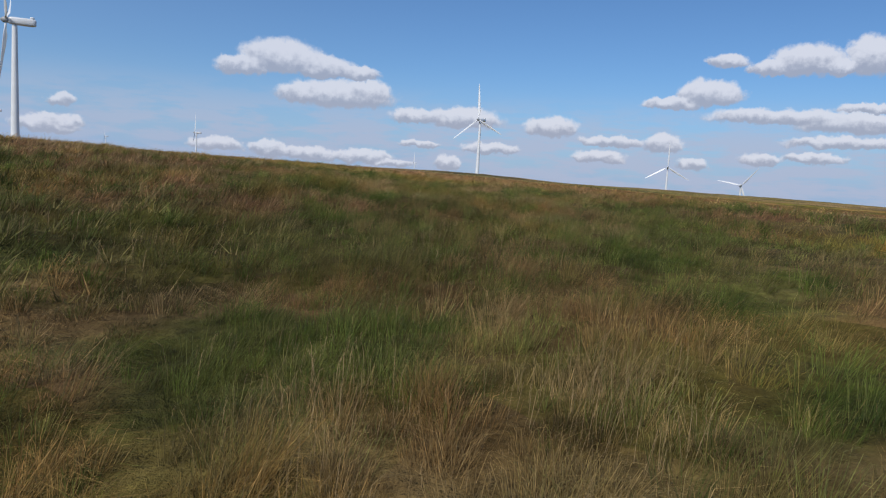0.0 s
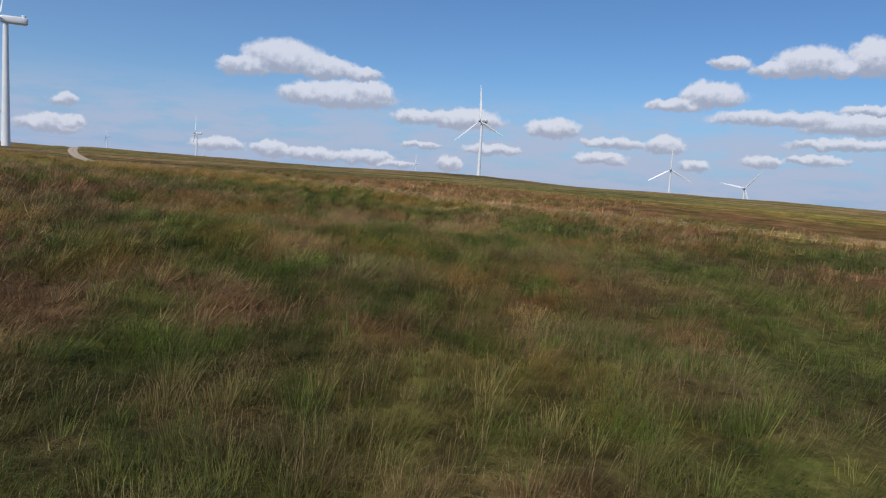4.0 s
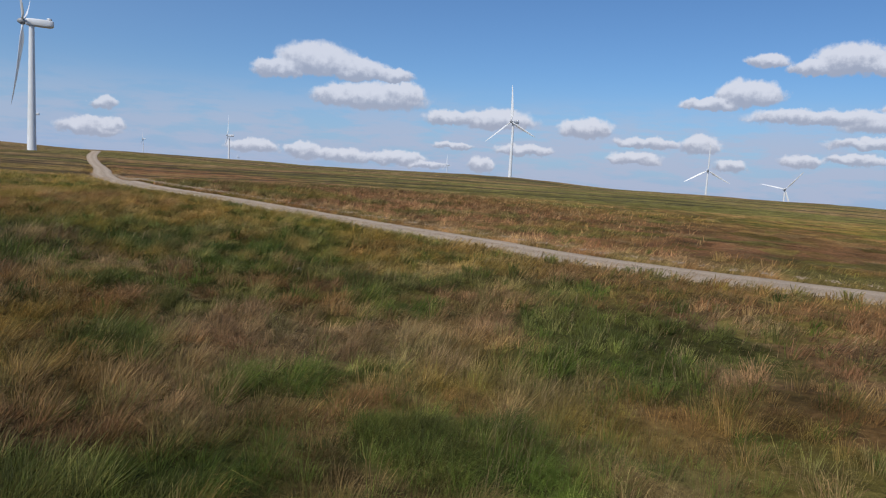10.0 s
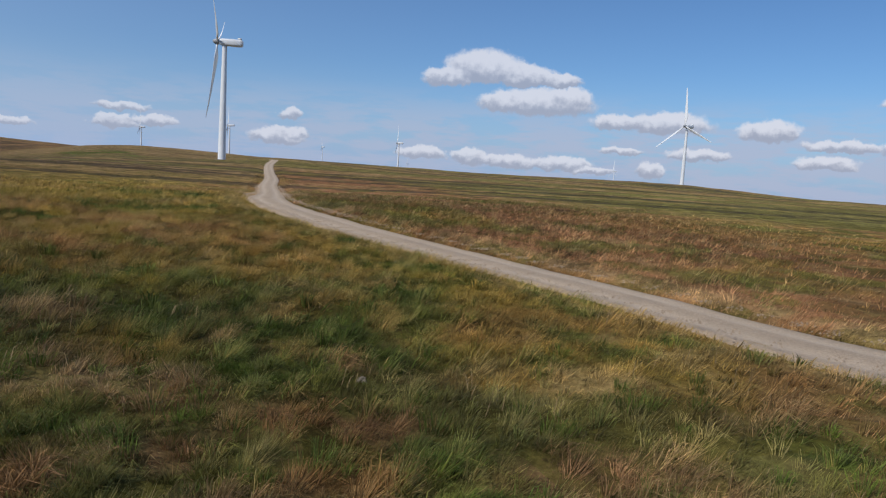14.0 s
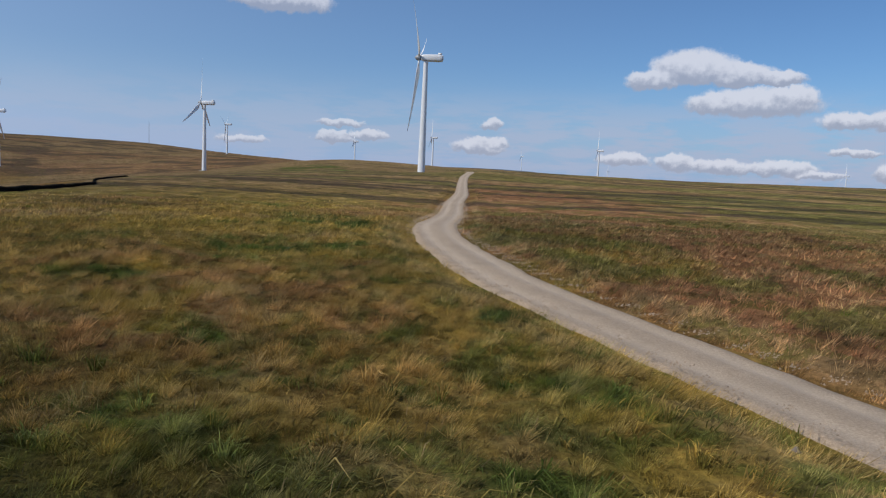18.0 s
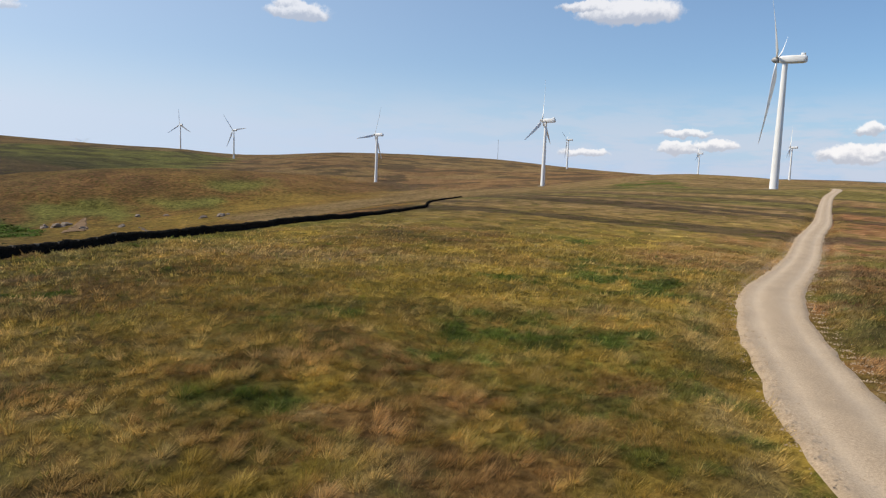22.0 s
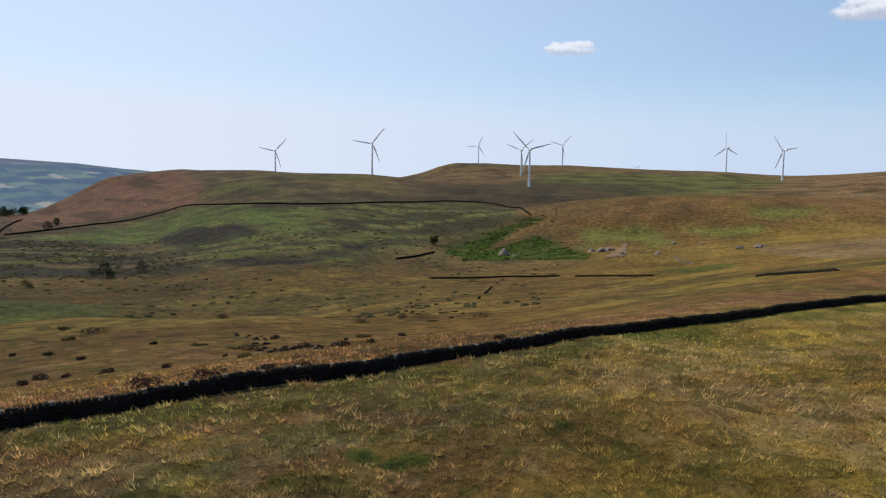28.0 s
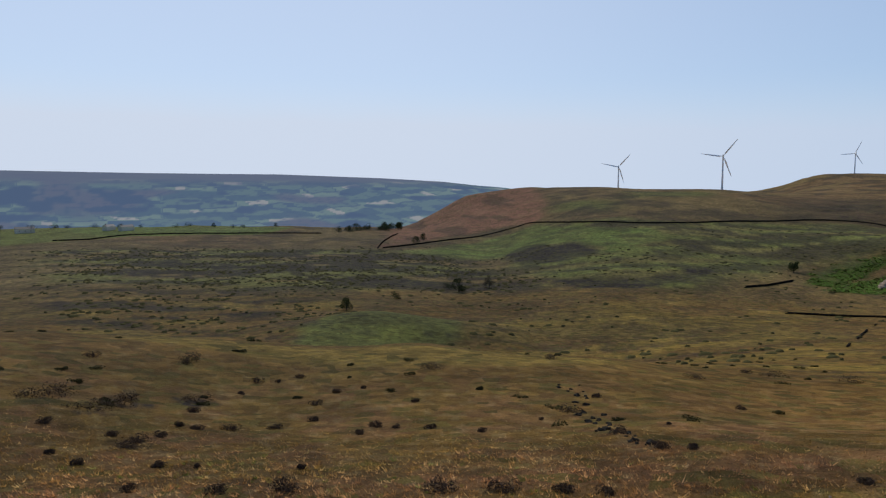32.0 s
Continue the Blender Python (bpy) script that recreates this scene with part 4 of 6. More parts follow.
# the far valley side: a long even slope up to a nearly level skyline
crest = np.interp(far_yaw, (120, 127, 130, 135, 143, 153, 162, 172, 185), (0, 30, 55, 75, 95, 97, 103, 96, 60))
slope = -150 + (crest + 150) * band(far_d, 2750, 4350) - 40 * band(far_d, 4400, 4900) + (grain(f_xy, 500, 45) - 0.5) * 16 * band(far_d, 4200, 3600)
inside = band(far_yaw, 117, 127) * band(far_yaw, 200, 180) * band(far_d, EDGE, EDGE + 300)
far_z = (ground_height(f_xy) - 1.0) * (1 - inside) + slope * inside
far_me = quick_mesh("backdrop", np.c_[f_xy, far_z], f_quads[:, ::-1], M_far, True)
# small fields laid out along the far valley side
slant = np.c_[f_xy @ (0.94, -0.34) / 52, f_xy @ (0.34, 0.94) / 95]
slant += (np.c_[grain(f_xy, 260, 41), grain(f_xy, 260, 42)] - 0.5) * 2.4
cell = np.floor(slant).astype(np.int64)
pick = (((cell[:, 0] * 73856093) ^ (cell[:, 1] * 19349663)) & 0xFFFF) / 65535.0
edge = np.abs(slant - np.floor(slant) - 0.5).max(1)
low_side = band(far_z, 70, 10)
put_attribute(far_me, "field", pick)
put_attribute(far_me, "farmed", low_side * band(grain(f_xy, 420, 43), 0.30, 0.48))
put_attribute(far_me, "wood", np.maximum(band(grain(f_xy, 160, 44), 0.60, 0.66) * low_side, band(edge, 0.43, 0.48) * 0.7 * low_side))
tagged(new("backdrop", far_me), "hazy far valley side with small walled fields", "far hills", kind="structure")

# ---- the track ----
along = np.gradient(TRACK, axis=0)
along /= np.hypot(*along.T)[:, None]
side = np.c_[-along[:, 1], along[:, 0]]
ACROSS = np.linspace(-1, 1, 17)
ragged = (grain(TRACK, 1.6, 31) - 0.5) * 1.1
half = np.interp(TRACK[:, 0], (-30, 2, 14), (1.66, 1.66, 2.35))
t_xy = (TRACK[:, None] + side[:, None] * (ACROSS[None, :, None] * (half[:, None, None] + (ragged * 0.5)[:, None, None])))
flat_xy = t_xy.reshape(-1, 2)
t_z = ground_height(flat_xy).reshape(len(TRACK), -1)
mid_z = land(TRACK)[:, None]
crown = 0.05 * (1 - ACROSS ** 2) - 0.05 * np.exp(-((np.abs(ACROSS) - 0.45) / 0.16) ** 2)
t_z = mid_z - BED + 0.09 + crown[None] + 0 * t_z - 0.16 * (np.abs(ACROSS) > 0.99)
ti = np.arange(len(TRACK) * 17).reshape(len(TRACK), 17)
t_faces = np.stack([ti[:-1, :-1], ti[1:, :-1], ti[1:, 1:], ti[:-1, 1:]], -1).reshape(-1, 4)
track_me = quick_mesh("road", np.c_[flat_xy, t_z.ravel()], t_faces[:, ::-1], M_gravel, True)
put_attribute(track_me, "rut", np.tile(np.exp(-((np.abs(ACROSS) - 0.45) / 0.2) ** 2) * 0.30, len(TRACK)) * (0.5 + grain(flat_xy, 2.0, 33)))
tagged(new("road", track_me), "pale gravel access track curving over the moor", "track", kind="structure")


# ---- wind turbines: 60 m to the hub, 40 m blades ----
def ring_tube(bm, sections, count=24, cap=True):
    """A tube through rings of (centre, radius x, radius z) round the y axis or the z axis, as matrices."""
    rings = []
    for m, rx, rz in sections:
        rings.append([bm.verts.new(m @ Vector((rx * math.cos(2 * math.pi * k / count), rz * math.sin(2 * math.pi * k / count), 0))) for k in range(count)])
    for a, b in zip(rings[:-1], rings[1:]):
        for k in range(count):
            bm.faces.new((a[k], a[(k + 1) % count], b[(k + 1) % count], b[k]))
    if cap:
        bm.faces.new(rings[0][::-1]), bm.faces.new(rings[-1])
    return bm


def up(z):
    return Matrix.Translation((0, 0, z))


def tower_mesh():
    bm = bmesh.new()
    ring_tube(bm, [(up(z), 2.0 - 0.82 * z / 58.2, 2.0 - 0.82 * z / 58.2) for z in (0, 10, 20, 30, 40, 50, 58.2)], 32, False)
    return bm


def nacelle_mesh():
    bm = bmesh.new()
    rows = ((2.6, 1.0, 1.1), (2.2, 1.45, 1.5), (1.0, 1.65, 1.75), (-4, 1.7, 1.85), (-7.5, 1.65, 1.85), (-8.8, 1.35, 1.6), (-9.2, 0.9, 1.2))
    rings = []
    for y, rx, rz in rows:
        ring = []
        for k in range(20):
            a = 2 * math.pi * k / 20
            c, s = math.cos(a), math.sin(a)
            ring.append(bm.verts.new((rx * math.copysign(abs(c) ** 0.55, c), -y, rz * math.copysign(abs(s) ** 0.55, s))))
        rings.append(ring)
    for a, b in zip(rings[:-1], rings[1:]):
        for k in range(20):
            bm.faces.new((a[k], b[k], b[(k + 1) % 20], a[(k + 1) % 20]))
    bm.faces.new(rings[0]), bm.faces.new(rings[-1][::-1])
    # cooler box on the rear of the roof
    box = bmesh.ops.create_cube(bm, size=1.0)["verts"]
    bmesh.ops.scale(bm, vec=(2.2, 1.8, 1.0), verts=box)
    bmesh.ops.translate(bm, vec=(0, 7.4, 2.1), verts=box)
    bmesh.ops.recalc_face_normals(bm, faces=bm.faces)
    return bm


def hub_mesh():
    bm = bmesh.new()
    rows = ((-1.1, 1.25), (-0.2, 1.5), (0.8, 1.45), (1.6, 1.1), (2.2, 0.6), (2.45, 0.15))
    turn = Matrix.Rotation(radians(90), 4, "X")
    ring_tube(bm, [(turn @ up(z), r, r) for z, r in rows], 20)
    bmesh.ops.recalc_face_normals(bm, faces=bm.faces)
    return bm


def blade_mesh():
    """Blade along +z, 39 m from the hub's middle: a round root that widens into a twisted aerofoil."""
    bm = bmesh.new()
    rows = ((1.1, 0.95, 0.95, 0), (3.0, 1.1, 0.95, 20), (7.0, 2.9, 0.75, 34), (10.0, 3.1, 0.62, 30), (16, 2.7, 0.45, 25), (24, 2.1, 0.32, 21), (32, 1.5, 0.2, 18), (37, 1.0, 0.13, 17), (38.9, 0.5, 0.08, 17), (39.6, 0.15, 0.04, 17))
    rings = []
    for z, chord, thick, twist in rows:
        ring = []
        for k in range(12):
            a = 2 * math.pi * k / 12
            x = chord * (0.5 * math.cos(a) + (0.16 if chord > thick * 1.5 else 0))
            y = thick * 0.5 * math.sin(a) * (1.0 if chord < thick * 1.5 else (0.35 + 0.65 * (0.5 - 0.5 * math.cos(a))))
            c, s = math.cos(radians(twist)), math.sin(radians(twist))
            ring.append(bm.verts.new((x * c - y * s, x * s + y * c - 0.0011 * z * z, z)))
        rings.append(ring)
    for a, b in zip(rings[:-1], rings[1:]):
        for k in range(12):
            bm.faces.new((a[k], a[(k + 1) % 12], b[(k + 1) % 12], b[k]))
    bm.faces.new(rings[0][::-1]), bm.faces.new(rings[-1])
    bmesh.ops.recalc_face_normals(bm, faces=bm.faces)
    return bm


def door_mesh():
    bm = bmesh.new()
    bmesh.ops.create_cube(bm, size=1.0)
    bmesh.ops.scale(bm, vec=(0.9, 0.12, 2.1), verts=bm.verts)
    bmesh.ops.bevel(bm, geom=bm.edges[:], offset=0.03, segments=1, affect="EDGES")
    bmesh.ops.translate(bm, vec=(0, -2.0, 2.3), verts=bm.verts)
    return bm


def base_mesh():
    bm = bmesh.new()
    ring_tube(bm, [(up(-2.5), 4.2, 4.2), (up(0.0), 4.0, 4.0), (up(0.06), 3.9, 3.9)], 28)
    return bm


M_hub = speckled("hub_pale_grey", (0.30, 0.31, 0.32), (0.42, 0.43, 0.44), 1.5, 0.45, 0.05)
M_concrete = speckled("grey_concrete", (0.26, 0.25, 0.23), (0.38, 0.37, 0.35), 0.8, 0.9, 0.2)
MESHES = {}
for key, maker, mat in (("tower", tower_mesh, M_white), ("nacelle", nacelle_mesh, M_white), ("hub", hub_mesh, M_hub), ("blade", blade_mesh, M_white),
                        ("door", door_mesh, M_grey), ("foundation", base_mesh, M_concrete)):
    me = bpy.data.meshes.new(key)
    bm = maker()
    bm.to_mesh(me)
    bm.free()
    me.materials.append(mat)
    me.polygons.foreach_set("use_smooth", [True] * len(me.polygons))
    MESHES[key] = me


def wind_turbine(x, y, z, face, phase, label):
    """face: the left turn of the rotor's side; phase: the first blade's turn from upright, clockwise as the wind sees it."""
    ob = holder("wind_turbine", pose(x, y, z), label, "wind turbine", "wind farm")

    def piece(key, parent, m, name=None):
        p = new(name or key, MESHES[key])
        p.parent, p.matrix_basis = parent, m
        return p
    tower = piece("tower", ob, Matrix.Identity(4))
    piece("door", tower, pose(0, 0, 0, 0, 0, 160))
    piece("foundation", ob, Matrix.Identity(4))
    # the nacelle's nose points along -y of its own axes
    piece("nacelle", ob, pose(0, 0, 60, 0, 0, face + 180))
    nose = pose(0, 0, 60, 0, 0, face + 180) @ pose(0, -3.6, 0, -4, 0, 0)
    hub = piece("hub", ob, nose)
    for k in range(3):
        piece("blade", hub, pose(0, 0, 0, 0, phase + 120 * k, 0))
    return ob


# left turn seen from the crest, distance from it, rotor's side, blade turn
TURBINES = [(34.09, 364, 118, 55, "tall white wind turbine close beside the gravel track"),
            (51.60, 653, 122, 0, "white wind turbine with a grey nacelle on the open moor"),
            (65.29, 900, 125, -20, "white wind turbine standing above the moor hollow"),
            (20.00, 1421, 110, 0, "white wind turbine whose foot is hidden by the crest"),
            (-3.33, 748, 140, -4, "white wind turbine standing alone on the crest"),
            (-18.51, 1148, 165, 0, "white wind turbine half hidden behind the crest"),
            (-23.93, 1260, 165, 40, "white wind turbine sunk low behind the crest"),
            (2.54, 2572, 120, 0, "small distant wind turbine behind the crest"),
            (26.24, 2971, 110, 10, "small distant wind turbine behind the crest"),
            (39.85, 1890, 125, 0, "distant white wind turbine beyond the rise"),
            (33.48, 1420, 120, 0, "white wind turbine beyond the bend of the track"),
            (49.84, 1490, 125, -50, "white wind turbine on the far shoulder of the moor"),
            (19.36, 4291, 120, 30, "tiny far wind turbine on the horizon"),
            (99.53, 2455, 115, -25, "distant wind turbine on the dome of the hill"),
            (95.97, 1615, 115, -50, "white wind turbine on the brown hillside"),
            (95.18, 1151, 112, 45, "white wind turbine low on the brown hillside"),
            (92.75, 2056, 115, -45, "distant wind turbine on the long hill"),
            (80.43, 1867, 118, 5, "distant wind turbine on the skyline"),
            (76.52, 1568, 118, 40, "white wind turbine on the green hillside"),
            (107.99, 1374, 108, -38, "grey-looking wind turbine on the flat hilltop against the light"),
            (115.71, 1653, 112, -42, "grey-looking wind turbine behind the flat hilltop"),
            (86.98, 3709, 115, -50, "tiny far wind turbine with only its blades in view")]
for t_yaw, t_far, t_face, t_phase, t_label in TURBINES:
    tx, ty = MID[0] - math.sin(radians(t_yaw)) * t_far, MID[1] + math.cos(radians(t_yaw)) * t_far
    wind_turbine(tx, ty, height(tx, ty), t_face, t_phase, t_label)


# ---- grass: blades of many lengths, thick by the low part of the way, thinner and broader further off ----
rng = np.random.default_rng(7)
LOW_WAY, HIGH_WAY = [(0, -1), (1, 12), (1.8, 26)], [(1.8, 24), (0, 33), (-6, 45), (-22, 52)]


def wind(xy):
    """Which way the growth leans: mostly with the wind, a little differently in each tussock."""
    return 0.2 + (grain(xy, 3.0, 51) - 0.5) * 3.0 + (grain(xy, 0.8, 57) - 0.5) * 2.6


def blades(xy, tall, broad, lean):
    """Grass blades as bent three-cornered strips; lean: how far and where the tip bends."""
    n = len(xy)
    base = np.c_[xy, near_height(xy) - 0.04]
    turn = rng.uniform(0, 2 * np.pi, n)
    w3 = np.c_[np.c_[np.cos(turn), np.sin(turn)] * (broad * 0.5)[:, None], np.zeros(n)]
    drop = np.clip(np.hypot(*lean.T) / np.maximum(tall, 0.01), 0, 1.3) * 0.42
    mid_p = base + np.c_[lean * 0.36, tall * 0.66]
    tip = base + np.c_[lean, tall * (1.0 - drop)]
    v = np.stack([base - w3, base + w3, mid_p + w3 * 0.8, mid_p - w3 * 0.8, tip], 1).reshape(-1, 3)
    k = np.arange(n)[:, None] * 5
    return v, np.r_[k + [[0, 1, 2]], k + [[0, 2, 3]], k + [[3, 2, 4]]], 5


def short_blades(xy, tall, broad, lean):
    n = len(xy)
    turn = rng.uniform(0, 2 * np.pi, n)
    w3 = np.c_[np.c_[np.cos(turn), np.sin(turn)] * (broad * 0.5)[:, None], np.zeros(n)]
    base = np.c_[xy, near_height(xy) - 0.04]
    v = np.stack([base - w3, base + w3, base + np.c_[lean, tall]], 1).reshape(-1, 3)
    return v, np.arange(n)[:, None] * 3 + [[0, 1, 2]], 3


def scatter(way_line, count, near_r, far_r_, yaw_lo, yaw_hi, keep):
    """Places round a line, as many in each ring as in the next twice as wide, off the track and the wall."""
    line = bend(way_line, 0.5)
    at = line[rng.integers(0, len(line), count)]
    d = np.exp(rng.uniform(math.log(near_r), math.log(far_r_), count))
    a = np.radians(rng.uniform(yaw_lo, yaw_hi, count))
    xy = at + np.c_[-np.sin(a), np.cos(a)] * d[:, None]
    ok = (from_net(xy, NET_T) > keep + (grain(xy, 2.0, 52) - 0.5) * 1.4) & (from_net(xy, NET_W) > 0.6)
    return xy[ok], away(xy[ok], way_line)


def bent(xy, tall, amount):
    a = wind(xy) + rng.normal(0, 0.75, len(xy))
    return np.c_[np.cos(a), np.sin(a)] * (tall * amount * rng.uniform(0.3, 1.2, len(xy)))[:, None]


# the plants on a finer net, for all the blades
LAWN_X, LAWN_Y = np.arange(-112, 78, 0.45), np.arange(-30, 140, 0.45)
fine_net = np.stack(np.meshgrid(LAWN_X, LAWN_Y, indexing="ij"), -1).reshape(-1, 2)
NEAR_PLANTS = {key: v.reshape(len(LAWN_X), len(LAWN_Y)) for key, v in plants(fine_net).items()}


def sown(name, xy, made_of, label, tone, more_green=0.0):
    v, f, per = made_of
    me = quick_mesh(name, v, f, M_blades)
    u = np.clip((xy - (LAWN_X[0], LAWN_Y[0])) / 0.45 + rng.uniform(0, 1, xy.shape) - 0.5, 0, (len(LAWN_X) - 1.001, len(LAWN_Y) - 1.001))
    i, j = (u + 0.5).astype(int).T
    for key, table in NEAR_PLANTS.items():
        values = table[i, j]
        if key == "green":
            values = values + more_green
        put_attribute(me, key, np.repeat(np.clip(values, 0, 1), per))
    put_attribute(me, "tone", np.repeat(tone, per))
    return tagged(new(name, me), label, "grass", kind="stuff")


def clumps(xy, size, seed):
    """The tussock that each place belongs to: the way out from its middle, how far out, and its own random number."""
    cell = np.floor(xy / size).astype(np.int64)
    best, way, own = np.full(len(xy), 1e9), np.zeros((len(xy), 2)), np.zeros(len(xy))
    for a in (-1, 0, 1):
        for b in (-1, 0, 1):
            ca, cb = cell[:, 0] + a, cell[:, 1] + b
            h = (ca * 374761393 + cb * 668265263 + seed * 1442695041) & 0xFFFFFFFF
            h = ((h ^ (h >> 13)) * 1274126177) & 0xFFFFFFFF
            h = h ^ (h >> 16)
            off = xy - np.c_[ca + (h & 0xFF) / 255.0, cb + ((h >> 8) & 0xFF) / 255.0] * size
            d = (off ** 2).sum(1)
            nearer = d < best
            best = np.where(nearer, d, best)
            way = np.where(nearer[:, None], off, way)
            own = np.where(nearer, ((h >> 16) & 0xFF) / 255.0, own)
    return way / size, np.sqrt(best) / size, own


def tuft(xy):
    """How tall the growth is: tussocks and lower gaps between them."""
    return 0.35 + 0.95 * band(grain(xy, 1.0, 3), 0.36, 0.66) + 0.35 * (grain(xy, 5.0, 53) - 0.5)


def tussock_sward(xy, tall, size, seed, amount):
    """Blades drawn together into tussocks with low gaps between them: places, heights, lean and tone."""
    way, out, own = clumps(xy + (np.c_[grain(xy, 0.7, 83), grain(xy, 0.7, 84)] - 0.5) * 0.3, size, seed)
    high = tall * (0.22 + (0.35 + 1.0 * own) * band(out, 0.80, 0.1)) * (0.6 + 0.4 * tuft(xy)) * rng.uniform(0.6, 1.2, len(xy))
    lean = bent(xy, high, amount) + way * (high * 1.1)[:, None]
    return xy - way * (size * 0.38), high, lean, np.clip(own + rng.normal(0, 0.08, len(xy)), 0, 1)


xy, d = scatter(LOW_WAY, 300000, 1.5, 28, -44, 50, 2.0)
xy, high, lean, tone = tussock_sward(xy, 0.38, 0.66, 5, 1.6)
sown("meadow_grass", xy, blades(xy, high, np.clip(0.0015 * d, 0.0035, 0.03) * rng.uniform(0.5, 1.3, len(xy)), lean), "long wind-bent moor grass in tan, ochre and green", 0.66 * tone)
xy, d = scatter(HIGH_WAY, 950000, 3, 78, -20, 160, 2.0)
xy, high, lean, tone = tussock_sward(xy, 0.30, 0.50, 6, 0.9)
high *= band(d, 110, 30)
sown("moor_grass", xy, short_blades(xy, high, np.clip(0.0023 * d, 0.013, 0.10) * rng.uniform(0.6, 1.3, len(xy)), lean), "rough tussocky moor grass further off", tone)

# fountain-shaped rush tussocks
for part_way, n_c, d0, d1, y0, y1, each, scale in ((LOW_WAY, 2600, 2.0, 26, -44, 50, 40, 1.0), (HIGH_WAY, 5000, 4, 60, -20, 160, 18, 0.9)):
    at, d = scatter(part_way, n_c, d0, d1, y0, y1, 2.6)
    big = rng.uniform(0.6, 1.25, len(at)) * scale
    hue = np.repeat(rng.choice((0.0, 0.0, 0.4, 0.8), len(at)), each)
    rad = np.abs(rng.normal(0, 0.11, len(at) * each)) * np.repeat(big, each)
    ang = rng.uniform(0, 2 * np.pi, len(at) * each)
    out = np.c_[np.cos(ang), np.sin(ang)]
    xy = np.repeat(at, each, 0) + out * rad[:, None]
    high = 0.42 * np.repeat(big, each) * rng.uniform(0.6, 1.1, len(xy))
    w_a = np.repeat(wind(at), each)
    lean = (out * 0.75 + np.c_[np.cos(w_a), np.sin(w_a)] * 0.38) * (high * rng.uniform(0.5, 1.2, len(xy)))[:, None]
    wide = np.clip(0.0012 * np.repeat(d, each), 0.004, 0.05)
    make = blades if part_way is LOW_WAY else short_blades
    sown("grass_tussocks", xy, make(xy, high, wide, lean), "tussocks of rush and matted moor grass", np.repeat(rng.uniform(0.25, 0.95, len(at)), each), hue)

# a taller fringe along both edges of the track
verge = TRACK[(TRACK[:, 0] > -95) & (TRACK[:, 0] < 70)]
pick = rng.integers(0, len(verge) - 1, 90000)
ahead = verge[pick + 1] - verge[pick]
ahead /= np.hypot(*ahead.T)[:, None]
xy = verge[pick] + ahead * rng.uniform(0, 1, len(pick))[:, None]
xy = xy + np.c_[-ahead[:, 1], ahead[:, 0]] * (rng.choice((-1, 1), len(pick)) * (np.interp(xy[:, 0], (-30, 2, 14), (1.76, 1.76, 2.45)) + rng.gamma(2.0, 0.35, len(pick)) + (grain(xy, 1.5, 55) - 0.5) * 0.7))[:, None]
high = 0.27 * tuft(xy) * rng.uniform(0.6, 1.2, len(xy))
sown("verge_grass", xy, short_blades(xy, high, rng.uniform(0.010, 0.032, len(xy)), bent(xy, high, 1.3)), "tall yellowish grass fringe along the track", rng.uniform(0.35, 1.0, len(xy)))

# seed heads that stand above the sward
xy, d = scatter(LOW_WAY, 16000, 1.8, 24, -44, 50, 2.6)
keep = band(grain(xy, 2.5, 54), 0.48, 0.62) > rng.random(len(xy))
xy, d = xy[keep], d[keep]
M_seed = speckled("dry_seed_heads", (0.26, 0.17, 0.08), (0.42, 0.32, 0.18), 8.0, 0.85, 0.2)
high = 0.42 * tuft(xy) * rng.uniform(0.7, 1.1, len(xy))
v, f, per = blades(xy, high, np.clip(0.0010 * d, 0.003, 0.015), bent(xy, high, 0.6))
tagged(new("seed_heads", quick_mesh("seed_heads", v, f, M_seed)), "pale dry grass seed heads above the sward", "grass", kind="stuff")


# ---- dry stone walls ----
def block(w, d, h, rnd, jag=0.18):
    """A rough stone: a box with pushed corners."""
    c = [(x * w / 2 * (1 + rnd.uniform(-jag, jag)), y * d / 2 * (1 + rnd.uniform(-jag, jag)), z * h / 2 * (1 + rnd.uniform(-jag, jag)))
         for z in (-1, 1) for y in (-1, 1) for x in (-1, 1)]
    return c, [(0, 2, 3, 1), (4, 5, 7, 6), (0, 1, 5, 4), (2, 6, 7, 3), (0, 4, 6, 2), (1, 3, 7, 5)]


def stone_pile(name, places, mat, parent=None):
    """Many stones in one mesh: (x, y, z, turn, w, d, h) each."""
    rnd = random.Random(len(places))
    verts, faces = [], []
    for x, y, z, turn, w, d, h in places:
        c, f = block(w, d, h, rnd)
        k = len(verts)
        ct, st = math.cos(turn), math.sin(turn)
        verts += [(x + ct * a - st * b, y + st * a + ct * b, z + e) for a, b, e in c]
        faces += [tuple(k + i for i in q) for q in f]
    ob = new(name, mesh_ob(name, verts, faces, mat))
    ob.parent = parent
    return ob


